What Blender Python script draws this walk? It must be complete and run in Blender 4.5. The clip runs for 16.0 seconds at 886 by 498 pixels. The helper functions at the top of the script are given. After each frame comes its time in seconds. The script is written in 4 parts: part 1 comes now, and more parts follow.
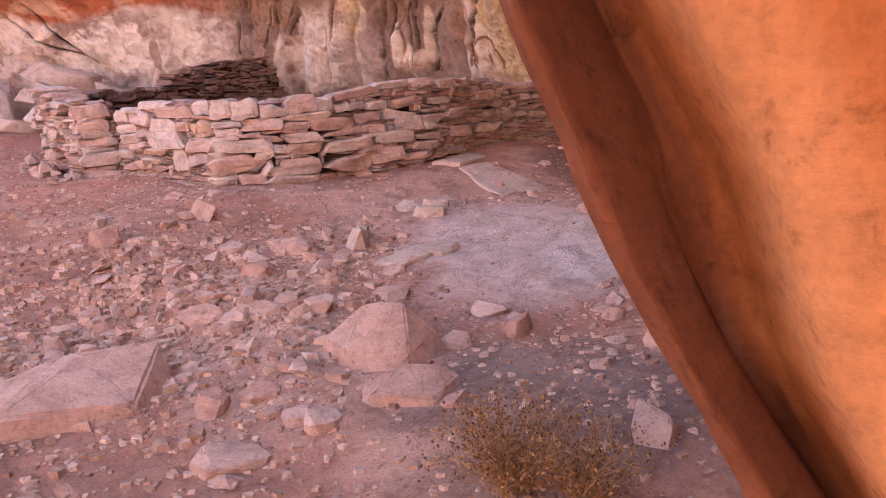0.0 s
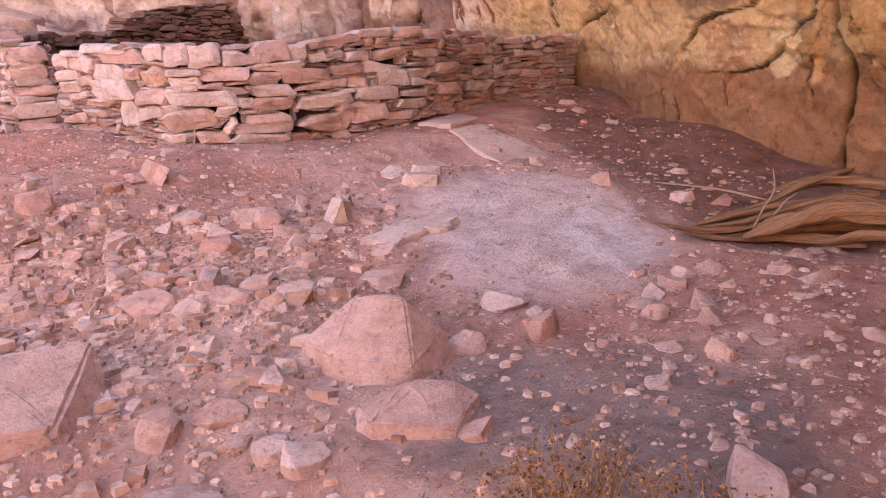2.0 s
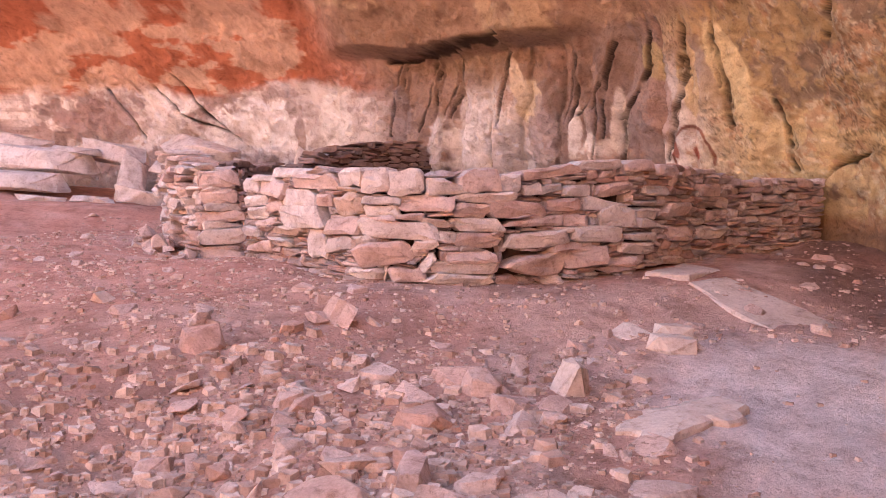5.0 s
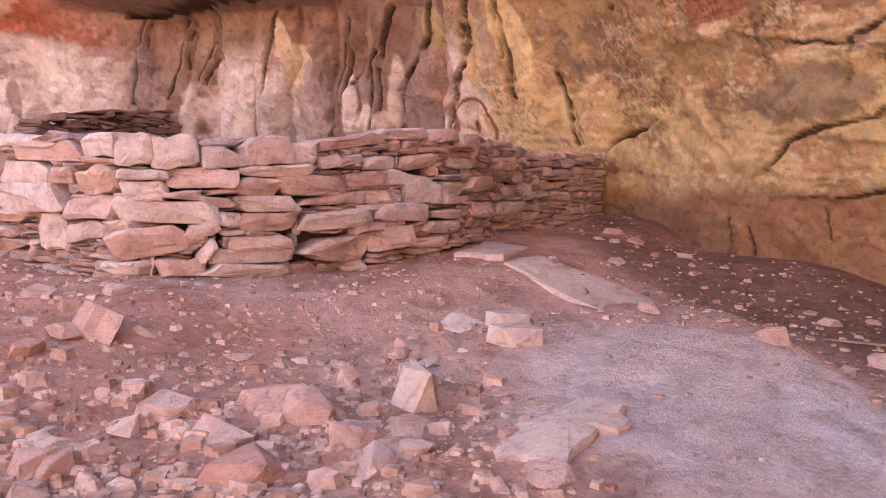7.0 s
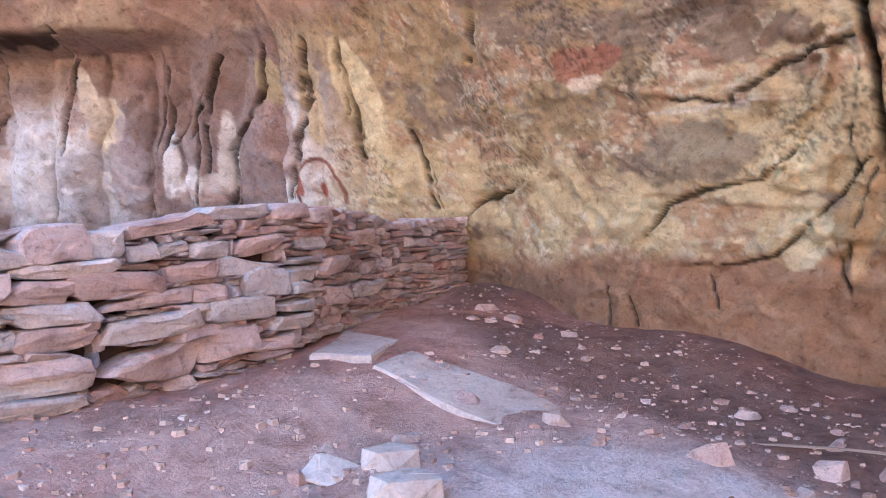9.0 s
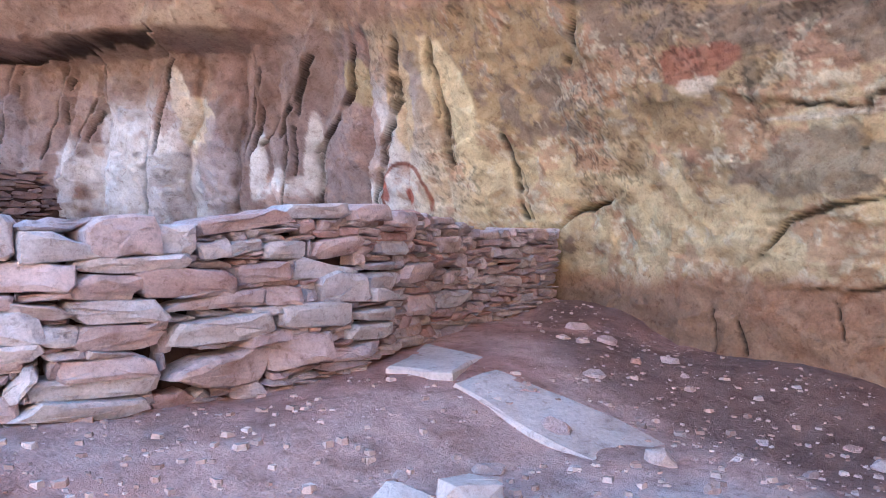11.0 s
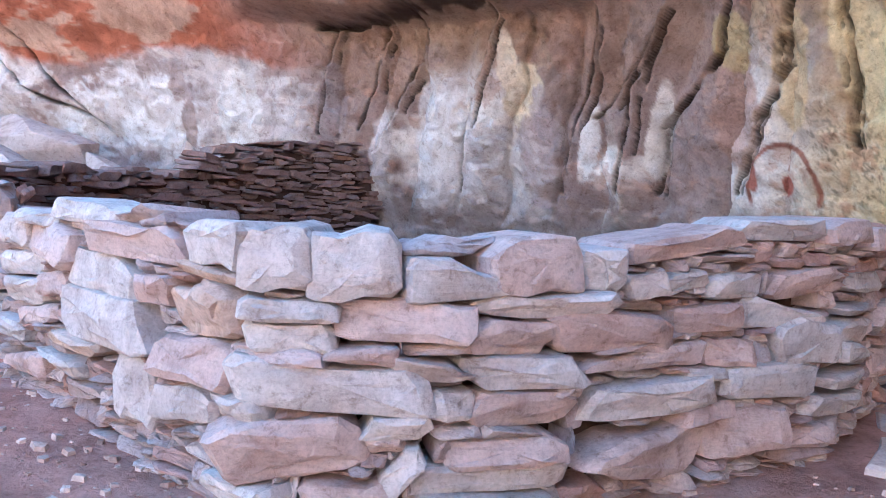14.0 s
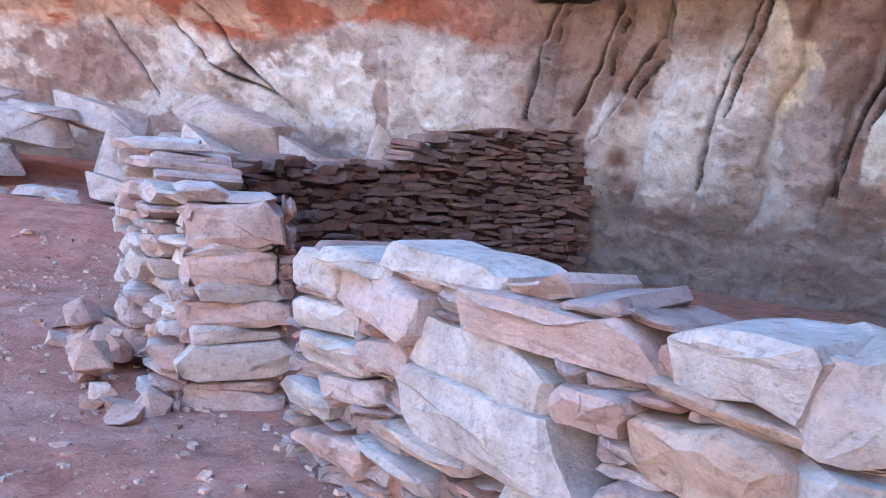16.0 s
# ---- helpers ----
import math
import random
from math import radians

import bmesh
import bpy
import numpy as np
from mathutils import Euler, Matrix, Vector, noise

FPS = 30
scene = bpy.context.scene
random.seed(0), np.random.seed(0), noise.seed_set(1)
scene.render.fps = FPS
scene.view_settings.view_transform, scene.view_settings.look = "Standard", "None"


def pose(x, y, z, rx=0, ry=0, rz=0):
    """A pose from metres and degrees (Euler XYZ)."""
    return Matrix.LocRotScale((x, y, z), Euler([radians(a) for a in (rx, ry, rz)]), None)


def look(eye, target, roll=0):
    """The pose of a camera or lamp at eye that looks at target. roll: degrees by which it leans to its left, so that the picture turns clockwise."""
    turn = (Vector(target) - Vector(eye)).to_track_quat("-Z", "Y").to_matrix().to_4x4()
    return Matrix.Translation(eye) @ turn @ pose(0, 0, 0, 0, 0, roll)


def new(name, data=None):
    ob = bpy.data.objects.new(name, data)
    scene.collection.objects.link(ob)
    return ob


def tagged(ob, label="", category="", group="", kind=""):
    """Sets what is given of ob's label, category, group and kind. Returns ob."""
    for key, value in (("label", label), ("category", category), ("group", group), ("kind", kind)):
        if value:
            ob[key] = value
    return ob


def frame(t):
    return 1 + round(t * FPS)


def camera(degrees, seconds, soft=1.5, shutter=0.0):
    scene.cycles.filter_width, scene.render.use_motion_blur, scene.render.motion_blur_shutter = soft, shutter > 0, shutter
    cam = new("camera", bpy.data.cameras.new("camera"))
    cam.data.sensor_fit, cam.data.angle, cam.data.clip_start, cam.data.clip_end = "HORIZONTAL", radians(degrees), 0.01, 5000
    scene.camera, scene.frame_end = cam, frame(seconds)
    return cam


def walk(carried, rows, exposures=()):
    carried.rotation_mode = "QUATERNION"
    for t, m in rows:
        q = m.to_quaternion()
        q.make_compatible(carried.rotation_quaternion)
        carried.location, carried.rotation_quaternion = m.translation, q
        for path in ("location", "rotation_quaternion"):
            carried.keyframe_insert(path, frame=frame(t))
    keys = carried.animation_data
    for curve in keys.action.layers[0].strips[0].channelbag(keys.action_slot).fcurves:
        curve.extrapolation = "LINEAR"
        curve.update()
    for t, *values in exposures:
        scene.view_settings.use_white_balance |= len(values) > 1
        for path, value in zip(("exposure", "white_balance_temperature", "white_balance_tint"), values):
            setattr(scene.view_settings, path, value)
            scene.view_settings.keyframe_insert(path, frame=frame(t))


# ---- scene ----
cam = camera(60.0, 16.0, soft=1.0)
PATH = [
    (0, (-0.010, -0.001, 1.510), (-0.037, 1.956, 1.096), -2.5),
    (0.5, (-0.162, 0.500, 1.404), (-0.255, 2.449, 0.965), -7.2),
    (1, (-0.207, 0.894, 1.392), (-0.207, 2.851, 0.982), -5.8),
    (1.5, (-0.184, 0.977, 1.377), (-0.094, 2.933, 0.969), -4.2),
    (2, (-0.310, 1.155, 1.376), (-0.244, 3.089, 0.869), -0.8),
    (2.5, (-0.446, 1.399, 1.462), (-0.490, 3.371, 1.132), 3.0),
    (3, (-0.507, 1.562, 1.504), (-0.675, 3.547, 1.333), 3.3),
    (3.5, (-0.529, 1.840, 1.454), (-0.792, 3.815, 1.280), 2.0),
    (3.7, (-0.602, 2.005, 1.391), (-0.948, 3.970, 1.245), 1.7),
    (5.8, (-1.323, 3.158, 1.140), (-1.613, 5.133, 1.016), 0.8),
    (6, (-1.408, 3.279, 1.141), (-1.659, 5.258, 0.998), 1.0),
    (6.5, (-1.561, 3.538, 1.152), (-1.544, 5.533, 1.012), 0.8),
    (7, (-1.563, 3.833, 1.099), (-1.239, 5.801, 0.933), 0.9),
    (7.5, (-1.393, 4.296, 1.077), (-0.657, 6.151, 0.941), 1.6),
    (8, (-1.389, 4.595, 1.177), (-0.363, 6.307, 1.047), 1.4),
    (8.5, (-1.430, 4.941, 1.280), (-0.492, 6.706, 1.230), -1.2),
    (9, (-1.448, 5.107, 1.386), (-0.722, 6.970, 1.343), -1.1),
    (9.2, (-1.470, 5.125, 1.387), (-0.800, 7.009, 1.341), -0.6),
    (11.3, (-1.316, 5.800, 1.329), (-0.869, 7.749, 1.337), 1.9),
    (11.5, (-1.354, 5.947, 1.390), (-0.974, 7.911, 1.402), 2.4),
    (12, (-1.435, 6.134, 1.458), (-1.163, 8.110, 1.316), 1.5),
    (12.5, (-1.442, 6.521, 1.411), (-1.269, 8.509, 1.277), 2.1),
    (13, (-1.507, 6.803, 1.490), (-1.419, 8.794, 1.318), 2.5),
    (13.5, (-1.775, 7.017, 1.499), (-1.832, 9.012, 1.373), 3.2),
    (14, (-2.150, 7.257, 1.592), (-2.275, 9.249, 1.470), 3.9),
    (14.5, (-2.499, 7.580, 1.583), (-2.687, 9.563, 1.407), 3.2),
    (15, (-2.811, 7.924, 1.642), (-3.135, 9.892, 1.487), 5.1),
    (15.5, (-3.218, 8.152, 1.649), (-3.658, 10.096, 1.481), 6.1),
    (16, (-3.577, 8.291, 1.788), (-3.998, 10.233, 1.568), 5.3),
]
EXPOSURES = [(0.0, 2.62, 8000, 23), (1.0, 2.93, 8000, 23), (3.5, 2.93, 7900, 22), (6.0, 2.89, 7700, 20), (8.2, 3.12, 7700, 20), (9.0, 3.28, 5000, -9), (11.5, 3.28, 4600, -13), (14.0, 3.18, 4550, -18), (16.0, 2.98, 4650, -15)]
walk(cam, [(t, look(eye, target, roll)) for t, eye, target, roll in PATH], EXPOSURES)

# ---- world and sun: open shade under a cliff, sunlit canyon opposite ----
SUN_ELEVATION, SUN_TURN = 50.0, 25.0     # the sun stands behind the cliff
world = bpy.data.worlds.new("sky")
scene.world = world
world.use_nodes = True
wn = world.node_tree
sky = wn.nodes.new("ShaderNodeTexSky")
sky.sky_type, sky.sun_disc = "NISHITA", False
sky.sun_elevation, sky.sun_rotation = radians(SUN_ELEVATION), radians(SUN_TURN)
wn.links.new(sky.outputs["Color"], wn.nodes["Background"].inputs["Color"])
wn.nodes["Background"].inputs["Strength"].default_value = 0.15
sun = new("sun", bpy.data.lights.new("sun", "SUN"))
sun.data.energy, sun.data.angle, sun.data.color = 5.0, radians(0.5), (1.0, 0.93, 0.82)
az = radians(SUN_TURN)
toward_sun = Vector((math.sin(az) * math.cos(radians(SUN_ELEVATION)), math.cos(az) * math.cos(radians(SUN_ELEVATION)), math.sin(radians(SUN_ELEVATION))))
sun.matrix_world = look(toward_sun * 60, (0, 0, 0))


# ---- materials ----
def material(name, rough=0.9):
    m = bpy.data.materials.new(name)
    m.use_nodes = True
    b = m.node_tree.nodes["Principled BSDF"]
    b.inputs["Roughness"].default_value = rough
    b.inputs["Specular IOR Level"].default_value = 0.25
    return m, m.node_tree.nodes, m.node_tree.links, b


def node(nodes, kind, **inputs):
    n = nodes.new(kind)
    for k, v in inputs.items():
        n.inputs[k].default_value = v
    return n


def ramp(nodes, stops):
    n = nodes.new("ShaderNodeValToRGB")
    while len(n.color_ramp.elements) < len(stops):
        n.color_ramp.elements.new(0.5)
    for e, (p, c) in zip(n.color_ramp.elements, stops):
        e.position, e.color = p, (*c, 1)
    return n


def mix(nodes, links, a, b, factor, mode="MIX"):
    n = nodes.new("ShaderNodeMix")
    n.data_type, n.blend_type = "RGBA", mode
    for sock, v in ((n.inputs[6], a), (n.inputs[7], b), (n.inputs[0], factor)):
        if isinstance(v, (int, float)):
            sock.default_value = v
        elif isinstance(v, tuple):
            sock.default_value = (*v, 1)
        else:
            links.new(v, sock)
    return n.outputs[2]


def rock_material(name, attribute=None, stops=None, scale=1.0, bump=0.5, contrast=0.35, bed=0.0, rough=0.92, tail=0.0):
    """Sandstone or soil: colour by attribute or by piece, mottled at two scales, with grain relief and, where wanted, bedding."""
    m, nodes, links, b = material(name, rough)
    where = nodes.new("ShaderNodeTexCoord").outputs["Object"]
    if attribute:
        a = nodes.new("ShaderNodeAttribute")
        a.attribute_name = attribute
        colour = a.outputs["Color"]
    else:
        info = nodes.new("ShaderNodeObjectInfo")
        r = ramp(nodes, stops)
        links.new(info.outputs["Random"], r.inputs[0])
        colour = r.outputs[0]
        add = nodes.new("ShaderNodeVectorMath")
        shift = nodes.new("ShaderNodeVectorMath")
        shift.operation = "SCALE"
        links.new(info.outputs["Location"], shift.inputs[0])
        shift.inputs[3].default_value = 1.0
        geo = nodes.new("ShaderNodeNewGeometry")
        links.new(geo.outputs["Position"], add.inputs[0])
        links.new(shift.outputs[0], add.inputs[1])
        where = add.outputs[0]
    big = node(nodes, "ShaderNodeTexNoise", Scale=2.3 * scale, Detail=7.0, Roughness=0.65, Distortion=0.6)
    fine = node(nodes, "ShaderNodeTexNoise", Scale=34.0 * scale, Detail=8.0, Roughness=0.7)
    speck = node(nodes, "ShaderNodeTexNoise", Scale=9.0 * scale, Detail=9.0, Roughness=0.75, Distortion=0.4)
    for n in (big, fine, speck):
        links.new(where, n.inputs["Vector"])
    r1 = ramp(nodes, [(0.28, (1 - contrast * 1.3, 1 - contrast * 1.5, 1 - contrast * 1.6)), (0.52, (1, 1, 1)), (0.75, (1 + contrast * 0.6, 1 + contrast * 0.66, 1 + contrast * 0.7))])
    links.new(big.outputs["Fac"], r1.inputs[0])
    colour = mix(nodes, links, colour, r1.outputs[0], 1.0, "MULTIPLY")
    r2 = ramp(nodes, [(0.34, (0.55, 0.49, 0.46)), (0.46, (0.97, 0.97, 0.97)), (0.56, (1, 1, 1)), (0.68, (1.16, 1.17, 1.18))])
    links.new(speck.outputs["Fac"], r2.inputs[0])
    colour = mix(nodes, links, colour, r2.outputs[0], 0.85, "MULTIPLY")
    r3 = ramp(nodes, [(0.3, (0.75, 0.74, 0.73)), (0.55, (1.05, 1.05, 1.05))])
    links.new(fine.outputs["Fac"], r3.inputs[0])
    colour = mix(nodes, links, colour, r3.outputs[0], 0.8, "MULTIPLY")
    height = fine.outputs["Fac"]
    total = nodes.new("ShaderNodeMath")
    total.operation = "MULTIPLY_ADD"
    links.new(speck.outputs["Fac"], total.inputs[0])
    total.inputs[1].default_value = 2.0
    links.new(height, total.inputs[2])
    height = total.outputs[0]
    if bed:
        stretch = nodes.new("ShaderNodeMapping")
        stretch.inputs["Scale"].default_value = (0.35, 0.35, 7.0)
        links.new(where, stretch.inputs[0])
        layers = node(nodes, "ShaderNodeTexNoise", Scale=2.0 * scale, Detail=6.0, Roughness=0.7)
        links.new(stretch.outputs[0], layers.inputs["Vector"])
        r4 = ramp(nodes, [(0.35, (1 - bed, 1 - bed, 1 - bed)), (0.6, (1, 1, 1))])
        links.new(layers.outputs["Fac"], r4.inputs[0])
        colour = mix(nodes, links, colour, r4.outputs[0], 1.0, "MULTIPLY")
        more = nodes.new("ShaderNodeMath")
        more.operation = "MULTIPLY_ADD"
        links.new(layers.outputs["Fac"], more.inputs[0])
        more.inputs[1].default_value = 1.2
        links.new(height, more.inputs[2])
        height = more.outputs[0]
    links.new(colour, b.inputs["Base Color"])
    bp = node(nodes, "ShaderNodeBump", Strength=bump, Distance=0.02)
    links.new(height, bp.inputs["Height"])
    links.new(bp.outputs["Normal"], b.inputs["Normal"])
    return m


STONE_STOPS = [(0.0, (0.494, 0.315, 0.287)), (0.12, (0.632, 0.500, 0.479)), (0.25, (0.434, 0.334, 0.330)), (0.4, (0.672, 0.538, 0.513)),
               (0.52, (0.533, 0.315, 0.268)), (0.65, (0.455, 0.389, 0.407)), (0.8, (0.711, 0.593, 0.575)), (0.92, (0.395, 0.278, 0.268)), (1.0, (0.593, 0.371, 0.316))]
RUBBLE_STOPS = [(0.0, (0.583, 0.402, 0.362)), (0.3, (0.646, 0.482, 0.433)), (0.55, (0.552, 0.335, 0.282)), (0.8, (0.687, 0.521, 0.474)), (1.0, (0.500, 0.353, 0.332))]
# back wall palette: the shade on its inner face put into darker stone colours
SHADED_STOPS = [(0.0, (0.275, 0.187, 0.171)), (0.35, (0.330, 0.231, 0.217)), (0.7, (0.242, 0.154, 0.137)), (1.0, (0.363, 0.275, 0.262))]
CLIFF = rock_material("cliff_sandstone", "tone", scale=1.1, bump=1.0, contrast=0.3)
SOIL = rock_material("red_soil", "tone", scale=1.5, bump=1.0, contrast=0.3)
STONE = rock_material("wall_sandstone", None, STONE_STOPS, scale=1.7, bump=0.75, contrast=0.25, bed=0.08)
PALESTONE = rock_material("pale_wall_sandstone", None, [(0.0, (0.60, 0.505, 0.485)), (0.5, (0.73, 0.635, 0.615)), (1.0, (0.66, 0.58, 0.565))], scale=1.7, bump=0.75, contrast=0.28, bed=0.08)
REDSTONE = rock_material("pink_wall_sandstone", None, [(0.0, (0.60, 0.435, 0.40)), (0.5, (0.68, 0.53, 0.50)), (1.0, (0.55, 0.40, 0.375))], scale=1.7, bump=0.75, contrast=0.28, bed=0.08)
GREYSTONE = rock_material("grey_wall_sandstone", None, [(0.0, (0.56, 0.50, 0.50)), (1.0, (0.68, 0.60, 0.59))], scale=1.7, bump=0.75, contrast=0.28, bed=0.08)
TANSTONE = rock_material("tan_wall_sandstone", None, [(0.0, (0.66, 0.49, 0.41)), (1.0, (0.72, 0.57, 0.50))], scale=1.7, bump=0.75, contrast=0.28, bed=0.08)
SHADED_STONE = rock_material("shaded_wall_sandstone", None, SHADED_STOPS, scale=1.7, bump=0.75, contrast=0.25, bed=0.08)
RUBBLE = rock_material("fallen_sandstone", None, RUBBLE_STOPS, scale=1.7, bump=0.75, contrast=0.25, bed=0.06)
PALE = rock_material("pale_sandstone", None, [(0.0, (0.55, 0.43, 0.38)), (1.0, (0.60, 0.50, 0.46))], scale=1.0, bump=0.4, contrast=0.2)
# mortar colour carries the shade of the gaps between stones
SHADED_MORTAR = rock_material("shaded_mud_mortar", None, [(0.0, (0.075, 0.045, 0.04)), (1.0, (0.09, 0.055, 0.045))], scale=1.5, bump=0.8)
ORANGE = rock_material("orange_sandstone", "tone", scale=2.2, bump=0.35, contrast=0.2, bed=0.1)
CANYON = rock_material("far_canyon_rock", None, [(0.0, (0.50, 0.31, 0.21)), (1.0, (0.50, 0.31, 0.21))], scale=0.1, bump=0.6, contrast=0.3, bed=0.2)


def wood_material(name, light, dark):
    m, nodes, links, b = material(name, 0.85)
    a = nodes.new("ShaderNodeTexCoord")
    stretch = nodes.new("ShaderNodeMapping")
    stretch.inputs["Scale"].default_value = (14.0, 1.0, 14.0)
    links.new(a.outputs["UV"], stretch.inputs[0])
    n = node(nodes, "ShaderNodeTexNoise", Scale=2.5, Detail=8.0, Roughness=0.7, Distortion=1.0)
    links.new(stretch.outputs[0], n.inputs["Vector"])
    r = ramp(nodes, [(0.3, dark), (0.55, light), (0.8, tuple(min(1, c * 1.25) for c in light))])
    links.new(n.outputs["Fac"], r.inputs[0])
    links.new(r.outputs[0], b.inputs["Base Color"])
    bp = node(nodes, "ShaderNodeBump", Strength=0.9, Distance=0.02)
    links.new(n.outputs["Fac"], bp.inputs["Height"])
    links.new(bp.outputs["Normal"], b.inputs["Normal"])
    return m


WOOD = wood_material("weathered_juniper_wood", (0.38, 0.22, 0.125), (0.09, 0.045, 0.028))
GREYWOOD = wood_material("bleached_twig_wood", (0.55, 0.43, 0.34), (0.25, 0.16, 0.11))
STEM, _n, _l, _b = material("dry_stem", 0.8)
_r = ramp(_n, [(0.0, (0.24, 0.12, 0.06)), (1.0, (0.46, 0.30, 0.17))])
_g = _n.new("ShaderNodeNewGeometry")
_l.new(_g.outputs["Random Per Island"], _r.inputs[0])
_l.new(_r.outputs[0], _b.inputs["Base Color"])
HUSK, _n, _l, _b = material("dry_husk", 0.75)
_r = ramp(_n, [(0.0, (0.10, 0.04, 0.02)), (0.6, (0.27, 0.12, 0.04)), (1.0, (0.50, 0.29, 0.13))])
_g = _n.new("ShaderNodeNewGeometry")
_l.new(_g.outputs["Random Per Island"], _r.inputs[0])
_l.new(_r.outputs[0], _b.inputs["Base Color"])


# ---- shape helpers ----
rng = random.Random(7)


LATTICES = {}


def lattice(seed):
    if seed not in LATTICES:
        LATTICES[seed] = np.random.RandomState(seed).rand(257, 257)
    return LATTICES[seed]


def value_noise(x, y, seed=0):
    g = lattice(seed)
    x, y = np.asarray(x, float), np.asarray(y, float)
    xi, yi = np.floor(x).astype(int), np.floor(y).astype(int)
    u, v = x - xi, y - yi
    u, v = u * u * (3 - 2 * u), v * v * (3 - 2 * v)
    xi, yi = xi % 256, yi % 256
    return (g[xi, yi] * (1 - u) + g[xi + 1, yi] * u) * (1 - v) + (g[xi, yi + 1] * (1 - u) + g[xi + 1, yi + 1] * u) * v


def fractal(x, y, octaves=5, seed=0, gain=0.5):
    total, amp, norm = 0.0, 1.0, 0.0
    for k in range(octaves):
        total = total + amp * value_noise(x * 2 ** k + 17.3 * k, y * 2 ** k + 5.1 * k, seed + k)
        norm += amp
        amp *= gain
    return total / norm


def smooth(a, b, x):
    t = np.clip((x - a) / (b - a), 0, 1)
    return t * t * (3 - 2 * t)


def blend(a, b, f):
    return a + (np.asarray(b) - a) * np.asarray(f)[..., None]


def sheet(name, X, Y, Z, colour, mat, shade=True):
    """A grid of points as one mesh with a colour per point."""
    h, w = X.shape
    me = bpy.data.meshes.new(name)
    k = np.arange(h * w).reshape(h, w)
    faces = np.stack([k[:-1, :-1], k[:-1, 1:], k[1:, 1:], k[1:, :-1]], -1).reshape(-1, 4)
    me.from_pydata(np.stack([X, Y, Z], -1).reshape(-1, 3).tolist(), [], faces.tolist())
    if colour is not None:
        att = me.color_attributes.new("tone", "FLOAT_COLOR", "POINT")
        rgba = np.concatenate([colour.reshape(-1, 3), np.ones((h * w, 1))], 1)
        att.data.foreach_set("color", rgba.astype(np.float32).ravel())
    me.materials.append(mat)
    if shade:
        me.polygons.foreach_set("use_smooth", np.ones(len(me.polygons), bool))
    me.update()
    return new(name, me)


def part(name, me, mat, parent, label=""):
    """A mesh (or bmesh) as one object under a thing or a part."""
    if isinstance(me, bmesh.types.BMesh):
        bm, me = me, bpy.data.meshes.new(name)
        bm.to_mesh(me)
        bm.free()
    if mat and not me.materials:
        me.materials.append(mat)
    ob = new(name, me)
    ob.parent = parent
    return tagged(ob, label)


# ---- ground ----
CONTROL = [(-2.85, 9.8, .34), (-1.3, 10.6, .32), (-.4, 11.0, .40), (.25, 11.7, .50), (1.2, 13.0, .57), (2.4, 14.0, .72), (1.6, 9.5, .12), (-.16, 8.86, .08),
           (.02, 7.5, -.09), (-1.85, 7.0, -.2), (-2.8, 5.9, -.55), (-.05, 5.5, -.42), (.5, 5.77, -.36), (1.62, 5.93, -.28), (2.7, 6.5, -.14), (-4.7, 11.1, .42), (-1.9, 8.4, .0), (-1.2, 7.8, -.12)]
OUTER = [(0, 0, -.75), (-1.5, 3.3, -.62), (3, 3, -.5), (-6, 3, -.9), (-6, 8, -.05), (-5.8, 11.7, .35), (-8, 13, .5), (-10, 16, .95), (-13, 18, 1.3), (4.7, 9.5, .03), (3.5, 11.8, .33), (4.4, 6, -.1),
         (-5, 9.5, .2), (-2, 14, .5), (-3, 17, .5), (0, 15, .65), (-30, 5, -1.5), (-20, -20, -6), (10, -20, -6), (-30, 30, 2)]


def ground_height(x, y):
    x, y = np.asarray(x, float), np.asarray(y, float)
    top, low = 0.0, 1e-12
    for cx, cy, cz in CONTROL + OUTER:
        w = 1.0 / ((x - cx) ** 2 + (y - cy) ** 2 + 0.5) ** 2
        top, low = top + w * cz, low + w
    z = top / low
    edge = x - np.interp(y, [5.5, 7.0, 7.7, 8.6, 9.5, 10.5], [3.2, 2.2, 1.75, 1.68, 1.72, 1.2])
    z = z - 0.11 * smooth(-.1, .22, edge) * smooth(5.9, 7.2, y) * smooth(10.6, 9.3, y)
    return z


def relief(x, y):
    return 0.09 * (fractal(x * .9 + 40, y * .9 + 40, 4, 3) - .5) + 0.035 * (fractal(x * 5 + 80, y * 5 + 80, 3, 9) - .5)


def gz(x, y):
    return float(ground_height(x, y) + relief(x, y))


def steps(inner0, inner1, step, outer0, outer1):
    a = [inner0]
    d = step
    while a[-1] > outer0:
        d *= 1.25
        a.append(a[-1] - d)
    b = [inner1]
    d = step
    while b[-1] < outer1:
        d *= 1.25
        b.append(b[-1] + d)
    return np.array(a[:0:-1] + list(np.arange(inner0, inner1, step)) + b)


gx, gy = steps(-8.5, 5.5, 0.06, -900, 900), steps(1.5, 15.5, 0.06, -900, 900)
GX, GY = np.meshgrid(gx, gy)
near = np.exp(-((GX + 1) ** 2 + (GY - 8) ** 2) / 900)
GZ = ground_height(GX, GY) + relief(GX, GY) * (near > .05)
n1, n2 = fractal(GX * .8 + 60, GY * .8 + 60, 5, 21), fractal(GX * 3 + 60, GY * 3 + 60, 4, 31)
tone = np.empty(GX.shape + (3,))
tone[:] = (0.50, 0.275, 0.225)
tone = blend(tone, (0.60, 0.385, 0.33), smooth(.42, .62, n1))
tone = blend(tone, (0.26, 0.145, 0.12), smooth(.52, .7, n2) * .4)
ash = np.exp(-(((GX - .7) / 1.6) ** 2 + ((GY - 7.8) / 1.95) ** 2) * (0.7 + .9 * n1))
